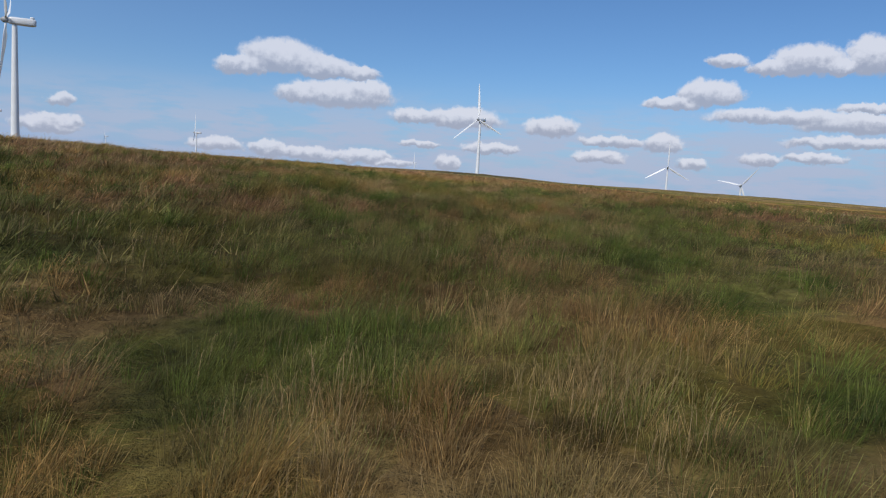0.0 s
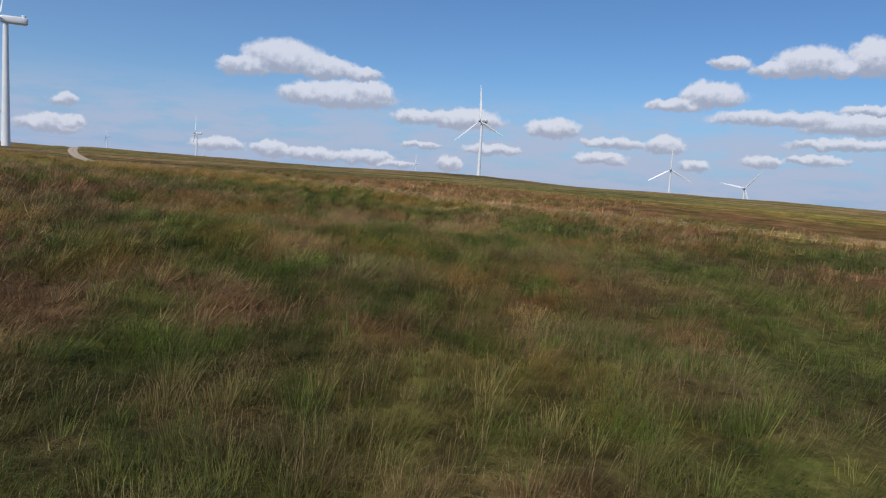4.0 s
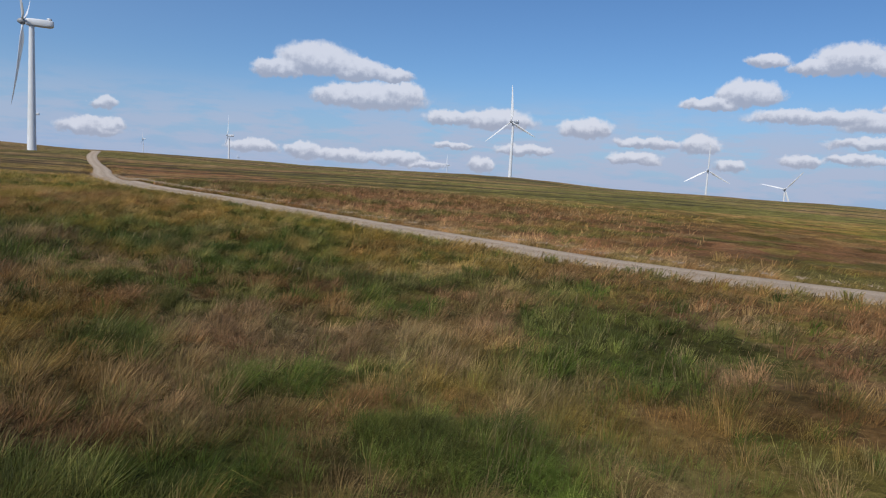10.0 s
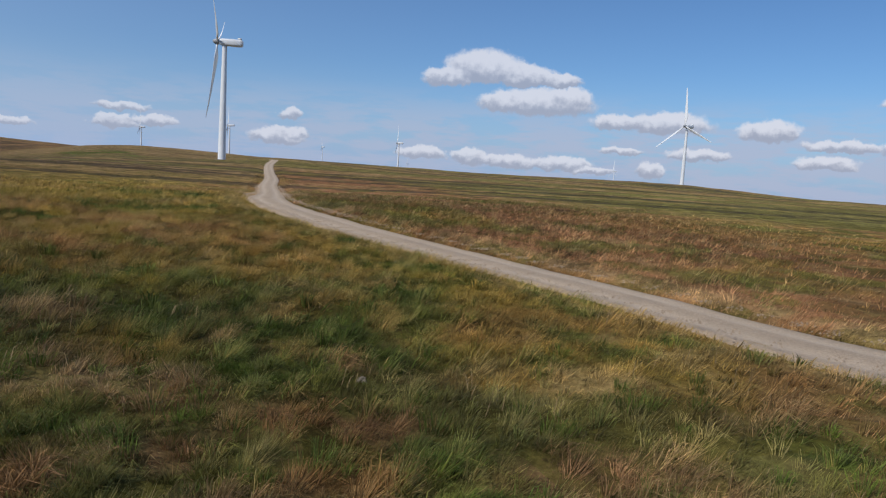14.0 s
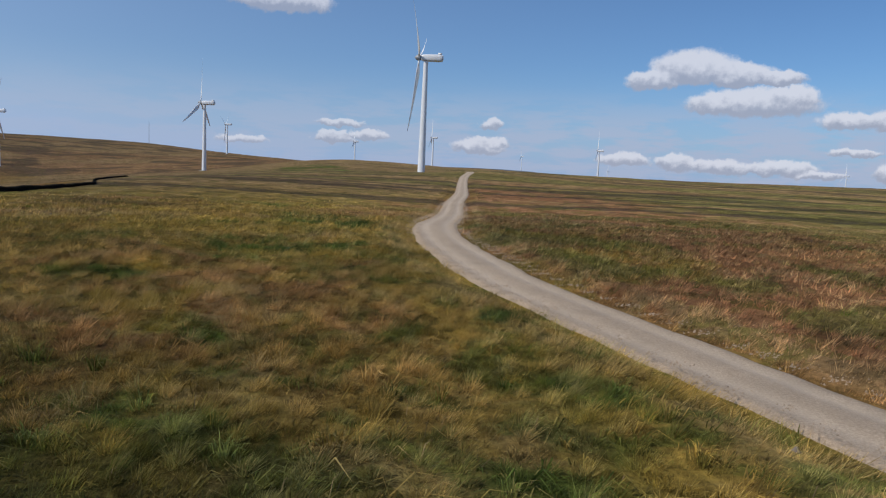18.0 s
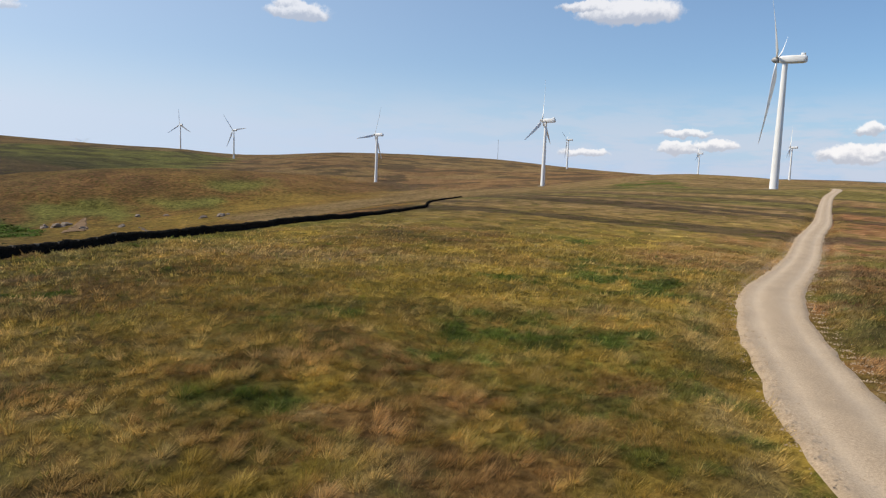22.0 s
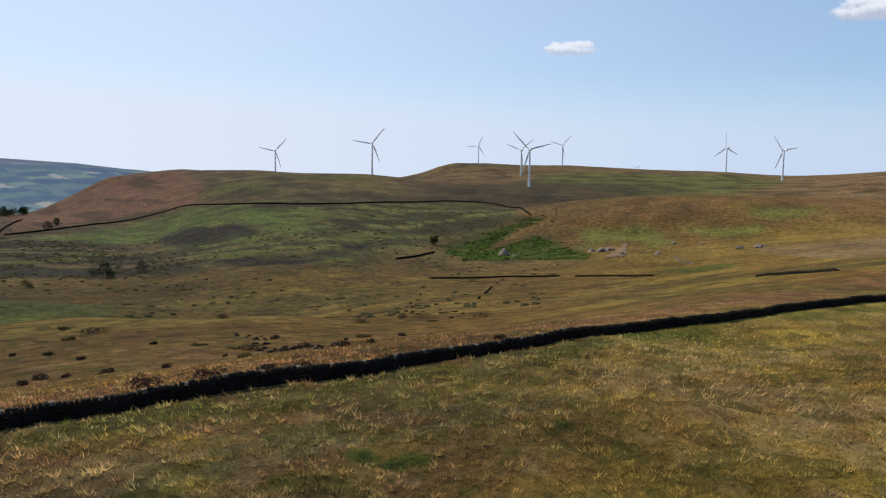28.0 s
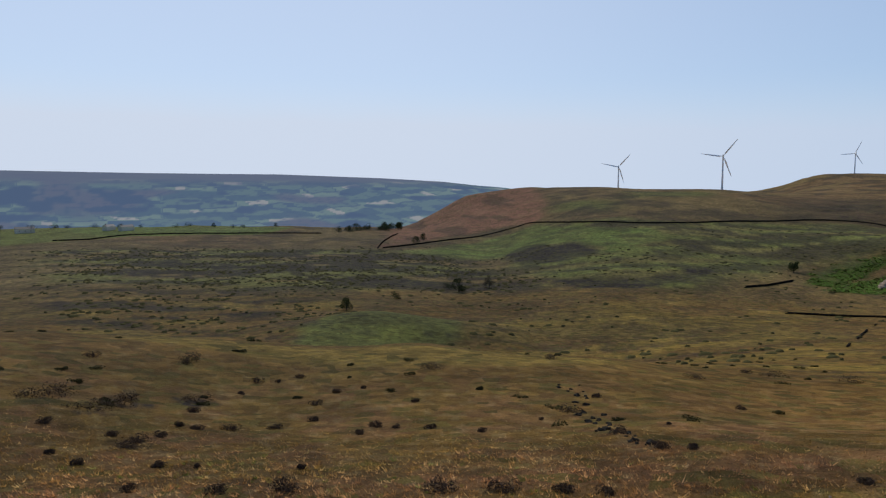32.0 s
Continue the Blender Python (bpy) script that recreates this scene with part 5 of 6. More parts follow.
def dry_wall(line, tall, label, courses=6, length=0.5, thick=0.46, gap=0.0, single=None, fade=False):
    """A battered wall of coursed stones with upright coping stones along a bent line."""
    rnd = random.Random(int(abs(line[0][0]) * 7 + len(line)))
    wall = holder("dry_stone_wall", Matrix.Identity(4), label, "stone wall")
    line = np.asarray(line)[:, :2]
    steps = np.hypot(*np.diff(line, axis=0).T)
    dist = np.r_[0, np.cumsum(steps)]

    def at(s):
        return np.array([np.interp(s, dist, line[:, 0]), np.interp(s, dist, line[:, 1])])
    stones, caps = [], []
    n = int(dist[-1] / length)
    ss = (np.arange(n) + 0.5) * length
    centre = np.array([at(s) for s in ss])
    foot = ground_height(centre)
    sag, holes = 1 + 0.2 * (grain(centre, 9, 61) - 0.5), grain(centre, 14, 62)
    ahead = np.gradient(centre, axis=0)
    for i in range(n):
        if gap and holes[i] < gap:
            continue
        turn = math.atan2(ahead[i][1], ahead[i][0])
        side_v = np.array((-math.sin(turn), math.cos(turn)))
        high = tall * sag[i]
        if fade:
            high *= np.interp(dist[-1] - ss[i], (0, 20, 95, 165), (0.30, 0.34, 0.66, 1.0))
        for c in range(courses):
            h = high / courses
            slip = (c % 2) * length * 0.5 + rnd.uniform(-0.06, 0.06)
            p = centre[i] + np.array((math.cos(turn), math.sin(turn))) * slip
            t_here = thick * (1.15 - 0.35 * c / courses)
            stones.append((p[0], p[1], foot[i] - 0.1 + (c + 0.5) * h, turn + rnd.uniform(-0.06, 0.06), length * rnd.uniform(0.86, 1.04), t_here * rnd.uniform(0.9, 1.06), h * rnd.uniform(0.88, 1.05)))
        for q in range(max(1, int(length / 0.24))):
            p = centre[i] + np.array((math.cos(turn), math.sin(turn))) * (q * 0.24 - length / 2 + 0.1)
            caps.append((p[0], p[1], foot[i] - 0.1 + high + 0.06, turn + rnd.uniform(-0.25, 0.25), rnd.uniform(0.12, 0.22), rnd.uniform(0.24, 0.34), rnd.uniform(0.10, 0.24)))
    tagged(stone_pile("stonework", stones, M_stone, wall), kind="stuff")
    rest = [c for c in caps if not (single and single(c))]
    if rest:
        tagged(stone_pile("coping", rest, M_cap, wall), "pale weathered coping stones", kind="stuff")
    if single:
        shapes = []
        for k in range(8):
            c, f = block(1, 1, 1, random.Random(k), 0.22)
            shapes.append(mesh_ob("coping_stone", c, f, M_cap if k else M_pale_cap))
        for k, c in enumerate([c for c in caps if single(c)]):
            ob = new("coping_stone", shapes[k % 8])
            ob.parent = wall
            ob.matrix_basis = Matrix.LocRotScale(c[:3], Euler((0, rnd.uniform(-0.25, 0.25), c[3])), (c[4], c[5], c[6]))
    return wall


M_pale_cap = speckled("pale_lichened_gritstone", (0.07, 0.065, 0.055), (0.20, 0.18, 0.155), 5.0, 0.9, 0.5, 0.03)
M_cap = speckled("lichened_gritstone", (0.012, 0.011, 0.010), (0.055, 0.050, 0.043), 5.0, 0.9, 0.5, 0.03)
cut_end = next(i for i, p in enumerate(WALL) if p[0] < -166)
start_i = next(i for i, p in enumerate(WALL) if p[0] < -12)
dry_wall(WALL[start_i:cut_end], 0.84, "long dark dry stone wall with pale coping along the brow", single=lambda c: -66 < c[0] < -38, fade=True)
for name_line, tall, gap in (
        ([(-541, -470), (-614, -479), (-691, -488), (-746, -477), (-770, -456), (-784, -441), (-732, -344), (-720, -251), (-822, -186), (-899, -147), (-930, -102), (-879, -56), (-726, -14)], 1.5, 0.0),
        ([(-475, -83), (-499, -75), (-533, -69)], 1.3, 0.0),
        ([(-397, -40), (-409, -13), (-415, 3), (-401, 33)], 1.0, 0.2),
        ([(-394, 41), (-385, 54), (-363, 80)], 0.9, 0.35),
        ([(-229, 97), (-208, 98), (-190, 98), (-174, 101)], 0.6, 0.35),
        ([(-285, 7), (-354, 2), (-399, 2)], 0.6, 0.5),
        ([(-340, -800), (-374, -790), (-434, -833), (-481, -827), (-600, -766), (-639, -684)], 1.5, 0.1),
        ([(-532, -468), (-607, -533), (-720, -620)], 1.5, 0.2)):
    dry_wall(bend(name_line, 4.0), tall, "dark field wall running across the valley pasture" if not gap else "tumbled field wall half sunk in the grass", courses=2, length=2.2, thick=0.65, gap=gap)


# ---- shrubs, trees, rocks, heather ----
def leaf_cloud(lumps, count, leaf, rnd):
    """Small leaves in clumps: lumps of (x, y, z, r)."""
    per = max(1, count // len(lumps))
    out = []
    for x, y, z, r in lumps:
        u = rnd.normal(size=(per, 3))
        u /= np.linalg.norm(u, axis=1)[:, None]
        p = np.array((x, y, z)) + u * (r * rnd.uniform(0.55, 1.08, per) ** 0.6)[:, None] * (1, 1, 0.8)
        out.append(p)
    p = np.concatenate(out)
    a, b = rnd.normal(size=(2, len(p), 3))
    a, b = a / np.linalg.norm(a, axis=1)[:, None] * leaf, b / np.linalg.norm(b, axis=1)[:, None] * leaf
    v = np.stack([p - a * 0.5, p + b * 0.5, p + a * 0.5, p - b * 0.5], 1).reshape(-1, 3)
    return v, np.arange(len(p) * 4).reshape(-1, 4)


def tree(x, y, tall, wide, label, name="tree", category="tree", seed=1, mat=None):
    rnd = np.random.default_rng(seed)
    ob = holder(name, pose(x, y, height(x, y) - 0.1, 0, 0, seed * 47 % 360), label, category)
    bm = bmesh.new()
    lean = rnd.normal(0, 0.05 * tall, 2)
    ring_tube(bm, [(Matrix.Translation((lean[0] * t * t, lean[1] * t * t, tall * 0.62 * t)), tall * 0.045 * (1 - 0.6 * t), tall * 0.045 * (1 - 0.6 * t)) for t in (0, 0.1, 0.4, 0.7, 1)], 8)
    part("trunk", bm, M_bark, ob, smooth=True)
    lumps = []
    for k in range(14):
        a, h = rnd.uniform(0, 2 * math.pi), rnd.uniform(0.2, 0.9)
        rad = wide * 0.5 * math.sin(math.pi * (0.25 + 0.68 * h)) * rnd.uniform(0.3, 0.85)
        lumps.append((math.cos(a) * rad, math.sin(a) * rad, tall * h, wide * rnd.uniform(0.15, 0.27)))
        if k < 5:
            bm = bmesh.new()
            tip = Vector(lumps[-1][:3])
            root = Vector((lean[0] * 0.1, lean[1] * 0.1, tall * 0.25))
            q = (tip - root).to_track_quat("Z", "Y").to_matrix().to_4x4()
            ring_tube(bm, [(Matrix.Translation(root.lerp(tip, t)) @ q, tall * 0.018 * (1 - 0.7 * t), tall * 0.018 * (1 - 0.7 * t)) for t in (0, 0.5, 1)], 6)
            part("limb", bm, M_bark, ob)
    v, f = leaf_cloud(lumps, 1700, tall * 0.055, rnd)
    crown = new("crown", quick_mesh("crown", v, f, mat or M_leaf))
    crown.parent = ob
    return ob


M_pale_leaf = speckled("pale_thorn_leaves", (0.085, 0.075, 0.045), (0.17, 0.15, 0.10), 1.5, 0.8, 0.3)
for k, (x, y, tall, wide, label, mat) in enumerate((
        (-262, -216, 7.0, 7.0, "round dark hawthorn beside the green mound", None), (-311, -229, 4.0, 6.0, "low dark shrub on the valley floor", None),
        (-368, -227, 9.0, 10.0, "dark thorn tree on the valley pasture", None), (-393, -221, 7.0, 8.0, "pale thorn bush beside the dark one", M_pale_leaf),
        (-372, -240, 4.0, 8.0, "low dark thorn scrub", None),
        (-575, -79, 9.5, 8.5, "dark tree by the stream bracken", None), (-619, -493, 8.0, 10.0, "small tree below the boundary wall", None), (-648, -508, 9.0, 9.0, "small tree below the boundary wall", None))):
    tree(x, y, tall, wide, label, "shrub" if tall < 7 else "tree", "shrub" if tall < 7 else "tree", 3 + k, mat)
for k in range(16):
    a = random.Random(90 + k)
    tree(-842 + k * 11 + a.uniform(-6, 6), -722 + k * 2.5 + a.uniform(-16, 16), a.uniform(8, 14) * (1 - 0.025 * k), a.uniform(11, 17), "tree in the dark belt at the valley fields", seed=30 + k)
for k in range(14):
    a = random.Random(190 + k)
    s = k / 13
    tree(-330 - 330 * s + a.uniform(-15, 15), -1010 + 170 * s + a.uniform(-10, 10), a.uniform(4, 7), a.uniform(8, 15), "hedgerow tree along the far field edge", seed=60 + k)


def rock(x, y, w, d, h, label, name="boulder", mat=None, seed=1, turn=0.0):
    bm = bmesh.new()
    bmesh.ops.create_icosphere(bm, subdivisions=3, radius=1.0)
    for v in bm.verts:
        c = v.co.copy()
        k = 0.75 + 0.5 * noise.noise(c * 1.3 + Vector((seed * 3.7, 0, 0))) + 0.18 * noise.noise(c * 4 + Vector((seed, 2, 0)))
        v.co = Vector((c.x * w * k, c.y * d * k, max(-0.35, c.z) * h * k))
    me = bpy.data.meshes.new(name)
    bm.to_mesh(me)
    bm.free()
    me.materials.append(mat or M_rock)
    ob = new(name, me)
    ob.matrix_world = pose(x, y, height(x, y), 0, 0, turn)
    return tagged(ob, label, "rock")


rock(-560, -19, 7, 6, 5.5, "pale sandstone boulder among green bracken", seed=2)
rock(-548, -9, 4, 3, 2.2, "small pale boulder at the bracken's edge", seed=3)
for k, (x, y, w) in enumerate(((-561, 48, 5), (-555, 57, 7), (-560, 62, 5), (-524, 71, 4), (-515, 93, 4), (-575, 110, 4), (-566, 129, 3), (-509, 145, 4), (-504, 156, 5), (-512, 162, 3))):
    rock(x, y, w, w * 0.7, w * 0.55, "weathered pale rock in the old quarry face", "quarry_rock", seed=10 + k, turn=k * 40)
# the fan of loose stone under the quarry
bm = bmesh.new()
bmesh.ops.create_grid(bm, x_segments=24, y_segments=24, size=1.0)
fan_x, fan_y = -512, 64
for v in bm.verts:
    s = (v.co.y + 1) / 2
    x, y = fan_x - 75 * s, fan_y + 11 * s + v.co.x * (9 * (1 - s) + 1.2)
    v.co = (x, y, height(x, y) + 0.5 + 0.7 * noise.noise((x * 0.4, y * 0.4, 0)) - 1.2 * abs(v.co.x) ** 4)
me = bpy.data.meshes.new("scree")
bm.to_mesh(me)
bm.free()
me.materials.append(speckled("quarry_scree", (0.13, 0.085, 0.05), (0.27, 0.19, 0.125), 1.0, 0.95, 0.6, 0.08))
tagged(new("scree", me), "pale fan of loose quarry stone on the hillside", "scree")


def hummock(x, y, w, d, h, seed, label, category, name, mat, leaf=0.25, count=420):
    """A low dark clump of heather or rush: leafy lumps over a rough mound."""
    rnd = np.random.default_rng(seed)
    lumps = [(rnd.uniform(-0.6, 0.6) * w, rnd.uniform(-0.6, 0.6) * d, h * rnd.uniform(0.15, 0.4), rnd.uniform(0.38, 0.6) * min(w, d)) for _ in range(9)]
    v, f = leaf_cloud(lumps, count, leaf, rnd)
    v[:, 2] = np.clip(v[:, 2], -0.1, h)
    me = quick_mesh(name, v, f, mat)
    ob = new(name, me)
    ob.matrix_world = pose(x, y, height(x, y), 0, 0, rnd.uniform(0, 360))
    return tagged(ob, label, category, "heather clumps on the slope")


# heather and rushes on the slope below the wall
HEATHER = [(-52, -30, 3.1, 2.5), (-49, -29, 2.1, 1.7), (-59, -27, 2.5, 2.0), (-56, -24, 2.6, 2.1), (-52, -22, 2.8, 2.3), (-67, -27, 2.4, 1.9), (-63, -21, 1.0, 0.8), (-48, -5, 1.6, 1.2), (-50, -7, 1.3, 1.0), (-53, -9, 0.9, 0.7), (-49, -10, 0.7, 0.6), (-65, -52, 1.4, 1.1), (-80, -50, 2.9, 2.3), (-77, -47, 1.2, 1.0), (-81, -34, 1.3, 1.0), (-83, -32, 0.6, 0.4), (-88, -33, 1.0, 0.8), (-78, -17, 1.0, 0.8), (-71, -9, 0.8, 0.7), (-61, -10, 1.2, 0.9), (-58, -11, 0.8, 0.7), (-65, -8, 0.9, 0.7), (-57, -13, 0.7, 0.5), (-75, -29, 0.7, 0.5)]
HEATHER += [(-85, -21, 0.9, 0.7), (-89, -20, 0.5, 0.4), (-72, 0, 1.0, 0.8), (-68, 2, 0.7, 0.6), (-73, 2, 0.6, 0.5), (-75, 5, 1.0, 0.8), (-87, -8, 0.8, 0.6), (-76, 11, 0.6, 0.5), (-106, -22, 2.5, 2.0), (-42, 0, 0.6, 0.5), (-46, 4, 0.6, 0.5), (-42, -5, 0.5, 0.4), (-48, 6, 0.3, 0.3), (-52, 13, 0.4, 0.3), (-46, -17, 0.9, 0.7), (-47, 18, 1.2, 1.0), (-44, 15, 0.8, 0.7), (-52, 26, 1.2, 1.0), (-54, 29, 1.4, 1.1), (-41, 10, 0.6, 0.5), (-95, 10, 2.0, 1.6), (-106, 8, 1.0, 0.8), (-79, 24, 1.2, 1.0), (-72, 31, 1.1, 0.9)]
HEATHER += [(-73, 33, 0.6, 0.5), (-87, 11, 0.3, 0.3), (-86, 26, 0.3, 0.2), (-115, 24, 1.0, 0.8), (-166, 14, 3.3, 2.7), (-166, 10, 1.6, 1.3), (-168, 27, 3.7, 3.0), (-142, 8, 2.3, 1.8), (-136, -18, 2.1, 1.7), (-68, 45, 0.6, 0.5), (-57, 34, 0.8, 0.6), (-56, 32, 0.8, 0.6)]
for k, (x, y, w, d) in enumerate(HEATHER):
    hummock(x, y, w, d, 0.55 + 0.12 * w, 200 + k, "dark brown heather clump on the grassy slope", "heather", "heather_clump", M_heather, 0.07 + 0.03 * w, 900)
rnd_h = random.Random(5)
made = 0
while made < 90:
    a, far = radians(rnd_h.uniform(98, 168)), rnd_h.uniform(75, 230)
    x, y = MID[0] - math.sin(a) * far, MID[1] + math.cos(a) * far
    if grain(np.array([(x, y)]), 45, 71)[0] < 0.45 or away(np.array([(x, y)]), WALL[::10])[0] < 6:
        continue
    w = rnd_h.uniform(0.7, 1.9)
    hummock(x, y, w, w * rnd_h.uniform(0.4, 0.7), 0.34, 400 + made, "small dark rush clump on the grassy slope", "rushes", "rush_clump", M_rush, 0.17, 450)
    made += 1

# rushes and heather far down the valley floor: too many to count
rnd_v = np.random.default_rng(12)
a = np.radians(rnd_v.uniform(92, 172, 11000))
far = rnd_v.uniform(200, 800, 11000)
v_xy = np.c_[MID[0] - np.sin(a) * far, MID[1] + np.cos(a) * far]
thick = np.maximum(within(v_xy, RUSH_BELT, 25, 30, 60), 0.55 * within(v_xy, MIRE, 20, 30, 45)) + 0.18 * within(v_xy, PASTURE, 18) + 0.12
thick = thick * (grain(v_xy, 30, 72) > 0.44) * (1 - within(v_xy, MOUND, 3)) * (1 - within(v_xy, BRIGHT_PASTURE, 8))
v_xy = v_xy[rnd_v.random(len(v_xy)) < thick * 0.9]
v_z = ground_height(v_xy)
lump_v, lump_f = [], []
for k, (p, z) in enumerate(zip(v_xy, v_z)):
    w = rnd_v.uniform(0.7, 2.8)
    h = rnd_v.uniform(0.35, 0.8)
    ring = [(p[0] + w * math.cos(t) * rnd_v.uniform(0.7, 1.2), p[1] + w * math.sin(t) * rnd_v.uniform(0.7, 1.2)) for t in np.arange(7) * 2 * math.pi / 7]
    n0 = len(lump_v)
    lump_v += [(q[0], q[1], z - 0.5) for q in ring] + [(p[0] + (q[0] - p[0]) * 0.6, p[1] + (q[1] - p[1]) * 0.6, z + h * rnd_v.uniform(0.6, 1.1)) for q in ring] + [(p[0], p[1], z + h)]
    for i in range(7):
        j = (i + 1) % 7
        lump_f += [(n0 + i, n0 + j, n0 + 7 + j), (n0 + i, n0 + 7 + j, n0 + 7 + i), (n0 + 7 + i, n0 + 7 + j, n0 + 14)]
tagged(new("valley_rushes", quick_mesh("valley_rushes", np.array(lump_v), np.array(lump_f), M_rush, True)), "dark rushes and heather scattered over the valley floor", "rushes", kind="stuff")

# bracken along the stream
b_xy = np.c_[rnd_v.uniform(-715, -505, 17000), rnd_v.uniform(-75, 50, 17000)]
b_xy = b_xy[np.maximum(within(b_xy, BRACKEN[0], 2, 5, 12), within(b_xy, BRACKEN[1], 2, 5, 12)) > rnd_v.random(len(b_xy))]
b_xy = b_xy[grain(b_xy, 14, 86) > 0.36]
b_z = ground_height(b_xy)
nb = len(b_xy)
t = rnd_v.uniform(0, 2 * np.pi, nb)
size = rnd_v.uniform(0.5, 1.3, nb)
ex, ey = np.c_[np.cos(t), np.sin(t)] * size[:, None], np.c_[-np.sin(t), np.cos(t)] * size[:, None] * 0.6
lift = rnd_v.uniform(-0.35, 0.35, (nb, 2)) * size[:, None]
bv = np.stack([np.c_[b_xy - ex, b_z + 0.5 - lift[:, 0]], np.c_[b_xy - ey, b_z + 0.5 - lift[:, 1]], np.c_[b_xy + ex, b_z + 0.5 + lift[:, 0]], np.c_[b_xy + ey, b_z + 0.5 + lift[:, 1]]], 1).reshape(-1, 3)
tagged(new("bracken", quick_mesh("bracken", bv, np.arange(nb * 4).reshape(-1, 4), M_fern)), "bright green bracken along the stream", "bracken", kind="stuff")

# tumbled stones of a lost wall on the slope, and single stones in the grass
rnd_s = random.Random(8)
for k in range(34):
    s = k / 33
    x, y = -112 + 40 * s + rnd_s.uniform(-1.6, 1.6), 0 + 30 * s + rnd_s.uniform(-1.6, 1.6)
    w = rnd_s.uniform(0.25, 0.7)
    rock(x, y, w, w * 0.7, w * 0.6, "grey stone of a tumbled wall in the grass", "fallen_stone", M_cap, 300 + k, k * 33)
for k, (x, y) in enumerate(((-3, 38), (-48, 61), (-58, 48), (-64, 44), (-52, 40), (-128, 118), (-2, 50))):
    rock(x, y, 0.13, 0.11, 0.11, "small pale stone lying in the grass", "field_stone", M_rock, 350 + k, k * 70)

for k in range(16):
    s = k / 15
    rock(-492 + 62 * s + rnd_s.uniform(-1.5, 1.5), 101 + 5 * s + rnd_s.uniform(-1.5, 1.5), rnd_s.uniform(0.8, 1.7), rnd_s.uniform(0.7, 1.2), rnd_s.uniform(0.6, 1.0), "pale stone of a broken wall on the hillside", "fallen_stone", M_rock, 380 + k, k * 41)

# loose stones along both edges of the track
rnd_g = np.random.default_rng(4)
pick = TRACK[(TRACK[:, 0] > -60) & (TRACK[:, 0] < 25)]
n_g = 7000
i_g = rnd_g.integers(0, len(pick) - 1, n_g)
dir_g = np.gradient(pick, axis=0)[i_g]
dir_g /= np.hypot(*dir_g.T)[:, None]
off_g = rnd_g.choice((-1, 1), n_g) * np.abs(rnd_g.normal(1.62, 0.25, n_g))
p_g = pick[i_g] + np.c_[-dir_g[:, 1], dir_g[:, 0]] * off_g[:, None] + rnd_g.normal(0, 0.15, (n_g, 2))
z_g = land(p_g) + 0.06
s_g = rnd_g.uniform(0.012, 0.042, n_g)
corner = np.array([(1, 0, -0.3), (-0.6, 0.8, -0.3), (-0.6, -0.8, -0.3), (0.1, 0.1, 0.8)])
gv = (np.c_[p_g, z_g][:, None] + corner[None] * s_g[:, None, None] * rnd_g.uniform(0.7, 1.3, (n_g, 4, 1))).reshape(-1, 3)
gf = (np.arange(n_g)[:, None, None] * 4 + np.array([(0, 1, 3), (1, 2, 3), (2, 0, 3)])[None]).reshape(-1, 3)
tagged(new("loose_gravel", quick_mesh("loose_gravel", gv, gf, M_gravel)), "loose pale stones along the track's edges", "gravel", kind="stuff")


# ---- mast, farms ----
def mast(x, y, tall):
    ob = holder("radio_mast", pose(x, y, height(x, y)), "thin grey lattice mast on the skyline", "mast")
    for k in range(3):
        a = 2 * math.pi * k / 3
        bm = bmesh.new()
        ring_tube(bm, [(Matrix.Translation((0.9 * math.cos(a) * (1 - t * 0.6), 0.9 * math.sin(a) * (1 - t * 0.6), tall * t)), 0.14, 0.14) for t in (0, 0.5, 1)], 6)
        part("leg", bm, M_grey, ob)
    bm = bmesh.new()
    for i in range(int(tall / 3)):
        for k in range(3):
            a, b = 2 * math.pi * k / 3, 2 * math.pi * (k + 1) / 3
            s0, s1 = 0.9 * (1 - 0.6 * i * 3 / tall), 0.9 * (1 - 0.6 * (i + 1) * 3 / tall)
            p, q = Vector((s0 * math.cos(a), s0 * math.sin(a), i * 3)), Vector((s1 * math.cos(b), s1 * math.sin(b), i * 3 + 3))
            m = (q - p).to_track_quat("Z", "Y").to_matrix().to_4x4()
            ring_tube(bm, [(Matrix.Translation(p) @ m, 0.07, 0.07), (Matrix.Translation(q) @ m, 0.07, 0.07)], 4)
    part("lattice", bm, M_grey, ob)
    return ob


mast(-2 - math.sin(radians(55.43)) * 1960, 38 + math.cos(radians(55.43)) * 1960, 56)


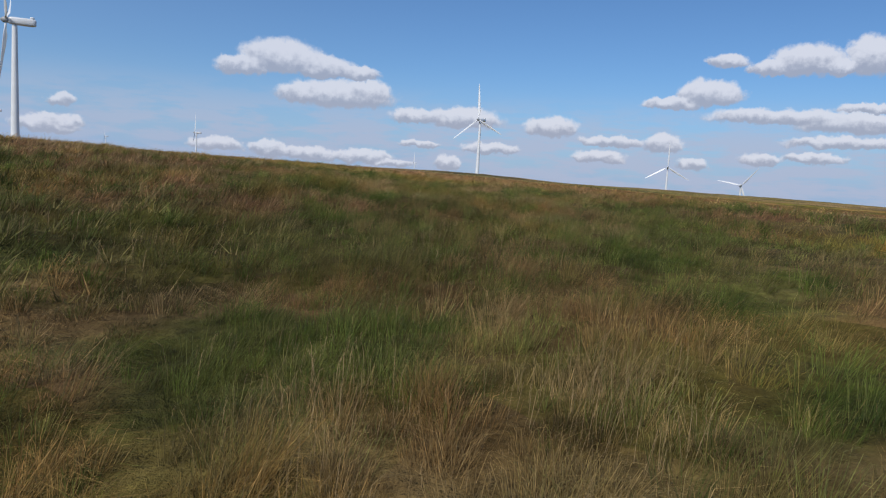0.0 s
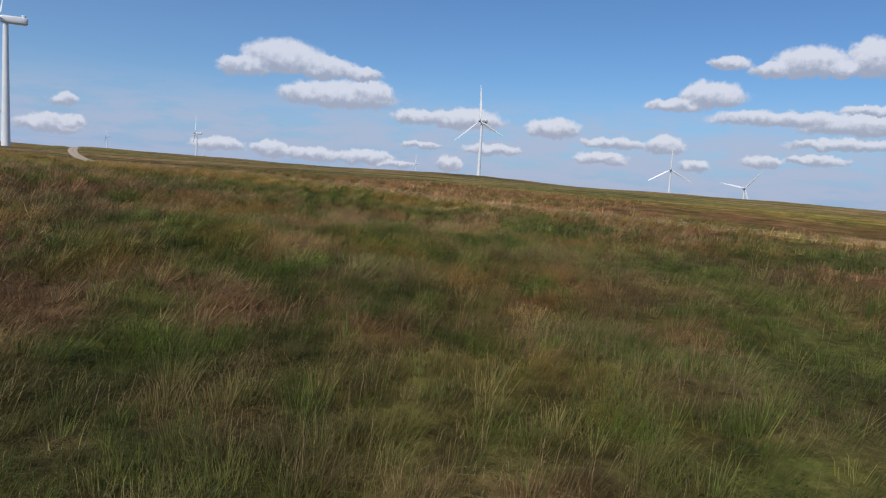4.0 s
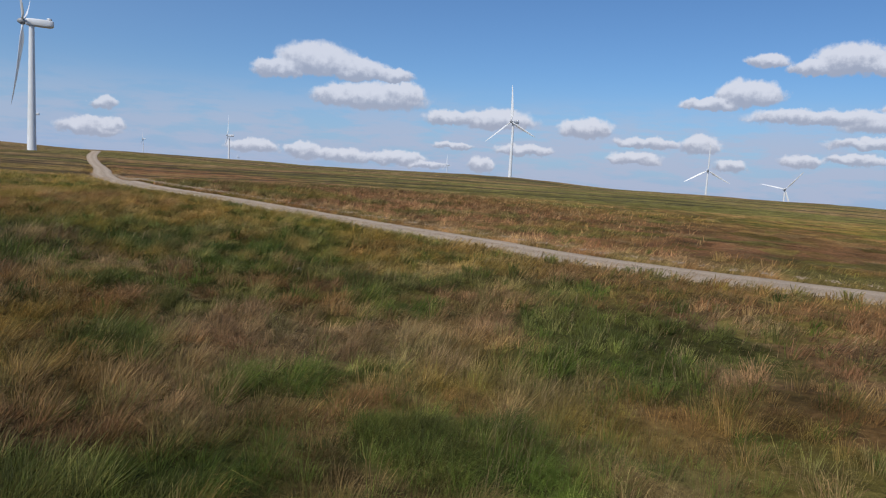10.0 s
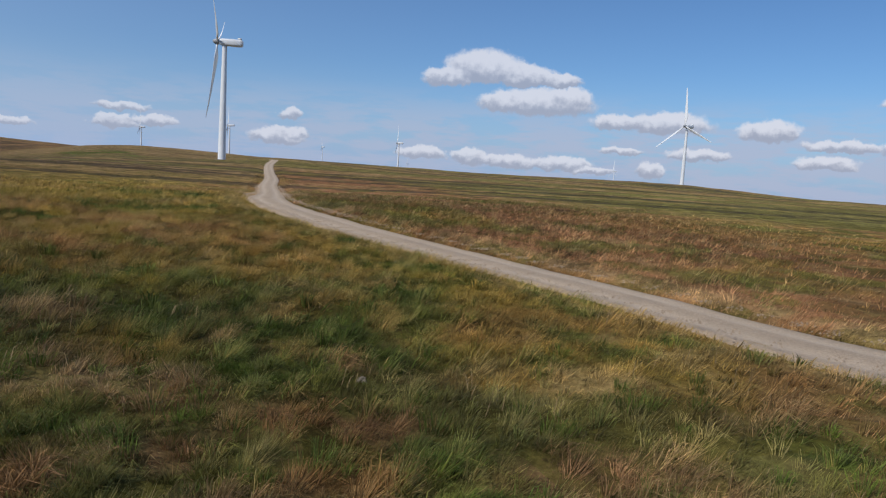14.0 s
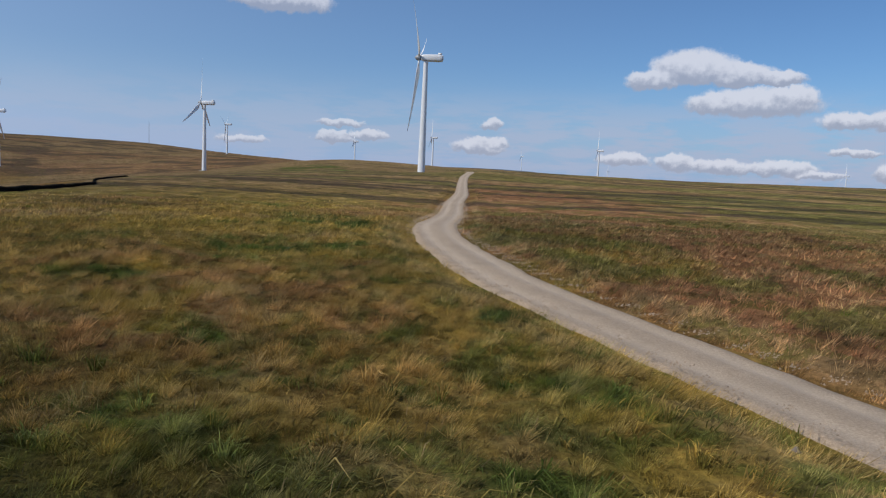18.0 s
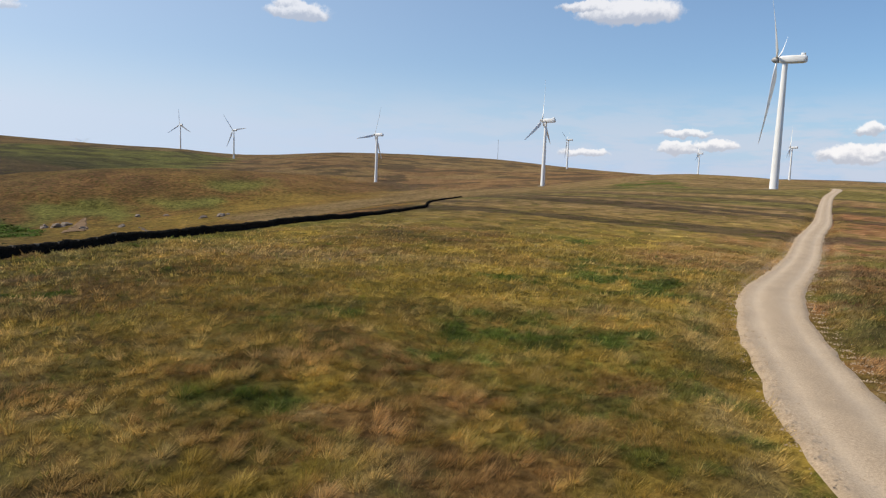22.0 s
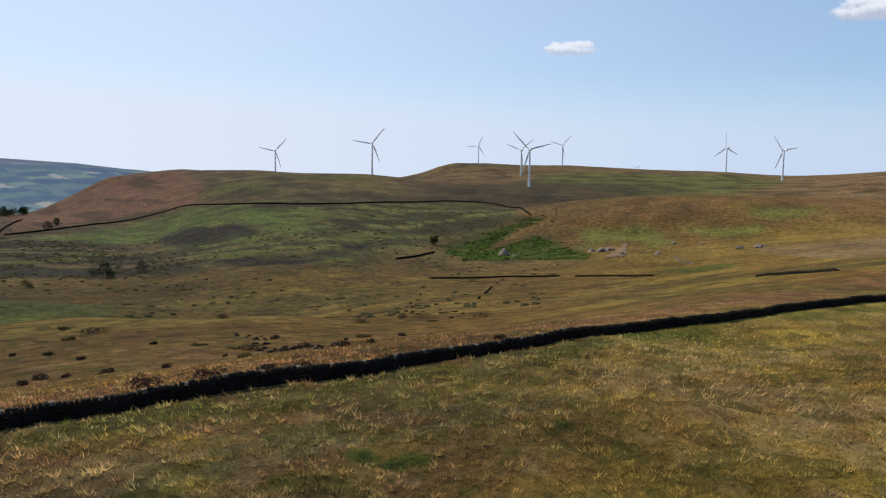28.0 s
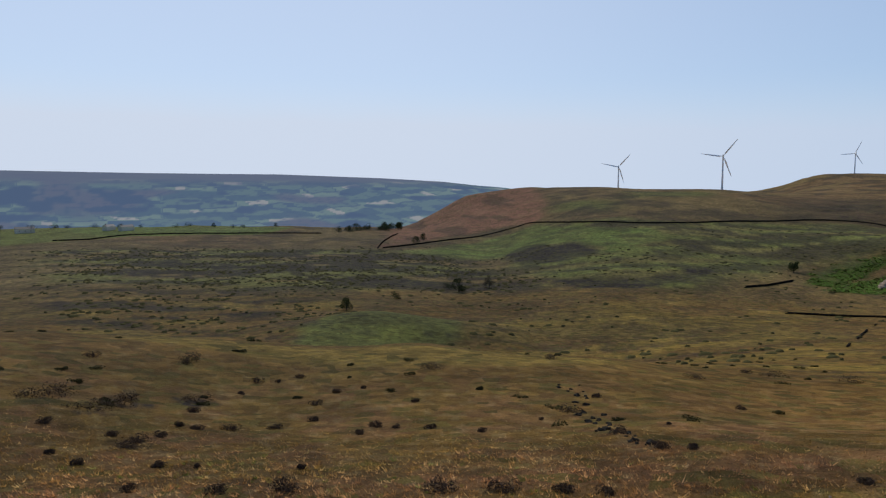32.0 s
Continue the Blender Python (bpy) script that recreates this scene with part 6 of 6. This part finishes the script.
def house(x, y, z, length, turn, label, wall_mat, roof_mat):
    ob = holder("house", pose(x, y, z, 0, 0, turn), label, "house", "houses in the valley")
    w, h = 6.5, 5.2
    bm = bmesh.new()
    pts = [(-length / 2, -w / 2, -3), (length / 2, -w / 2, -3), (length / 2, w / 2, -3), (-length / 2, w / 2, -3)]
    lo = [bm.verts.new(p) for p in pts]
    hi = [bm.verts.new((p[0], p[1], h)) for p in pts]
    g0, g1 = bm.verts.new((-length / 2, 0, h + 2.6)), bm.verts.new((length / 2, 0, h + 2.6))
    for i in range(4):
        bm.faces.new((lo[i], lo[(i + 1) % 4], hi[(i + 1) % 4], hi[i]))
    bm.faces.new((hi[3], hi[0], g0)), bm.faces.new((hi[1], hi[2], g1))
    part("wall", bm, wall_mat, ob)
    for s in (-1, 1):
        bm = bmesh.new()
        bmesh.ops.create_cube(bm, size=1.0)
        bmesh.ops.scale(bm, vec=(length + 0.6, 4.5, 0.2), verts=bm.verts)
        bmesh.ops.transform(bm, matrix=Matrix.Translation((0, s * w / 4 * 1.05, h + 1.4)) @ Matrix.Rotation(-s * math.atan2(2.6, w / 2), 4, "X"), verts=bm.verts)
        part("roof", bm, roof_mat, ob)
    for i in range(3):
        bm = bmesh.new()
        bmesh.ops.create_cube(bm, size=1.0)
        bmesh.ops.scale(bm, vec=(1.1, 0.12, 1.4), verts=bm.verts)
        bmesh.ops.translate(bm, vec=(length * (i - 1) * 0.3, -w / 2, 2.6), verts=bm.verts)
        part("window", bm, roof_mat, ob)
    bm = bmesh.new()
    bmesh.ops.create_cube(bm, size=1.0)
    bmesh.ops.scale(bm, vec=(0.9, 0.9, 2.2), verts=bm.verts)
    bmesh.ops.translate(bm, vec=(length * 0.35, 0, h + 3), verts=bm.verts)
    part("chimney", bm, roof_mat, ob)
    return ob


first_house = house(-452, -905, height(-452, -905), 22, 35, "white farmhouse at the edge of the green fields", M_render, M_roof)
for k, (x, y) in enumerate(((-470, -893), (-250, -975), (-265, -970), (-360, -940))):
    copy_thing(first_house, pose(x, y, height(x, y), 0, 0, 20 + 50 * k))
rnd_t = random.Random(3)


def distant(name, colour):
    """Plain surface of the far town, paled by the same painted blue haze as the hills behind."""
    m, n, l, shader = material(name, 1.0)
    l.new(blend(n, l, tex(n, l, 0.2), rgb(*colour), rgb(*(c * 0.8 for c in colour))), shader.inputs["Base Color"])
    # blue glow in the walls and roofs imitates the haze before them
    shader.inputs["Emission Color"].default_value, shader.inputs["Emission Strength"].default_value = rgb(0.29, 0.43, 0.85), 0.29
    return m


M_town, M_town_roof = distant("far_town_wall_haze", (0.42, 0.38, 0.34)), distant("far_town_roof_haze", (0.10, 0.09, 0.10))
town_house = house(-2, -3300, height(-2, -3300), 16, 10, "small pale house of the far valley town", M_town, M_town_roof)
for k in range(70):
    a = radians(rnd_t.choice((162, 160, 157, 155, 150, 148, 143, 140)) + rnd_t.uniform(-1.6, 1.6))
    far = rnd_t.uniform(3050, 3500)
    x, y = MID[0] - math.sin(a) * far, MID[1] + math.cos(a) * far
    copy_thing(town_house, pose(x, y, height(x, y) + 2, 0, 0, rnd_t.uniform(0, 180)))
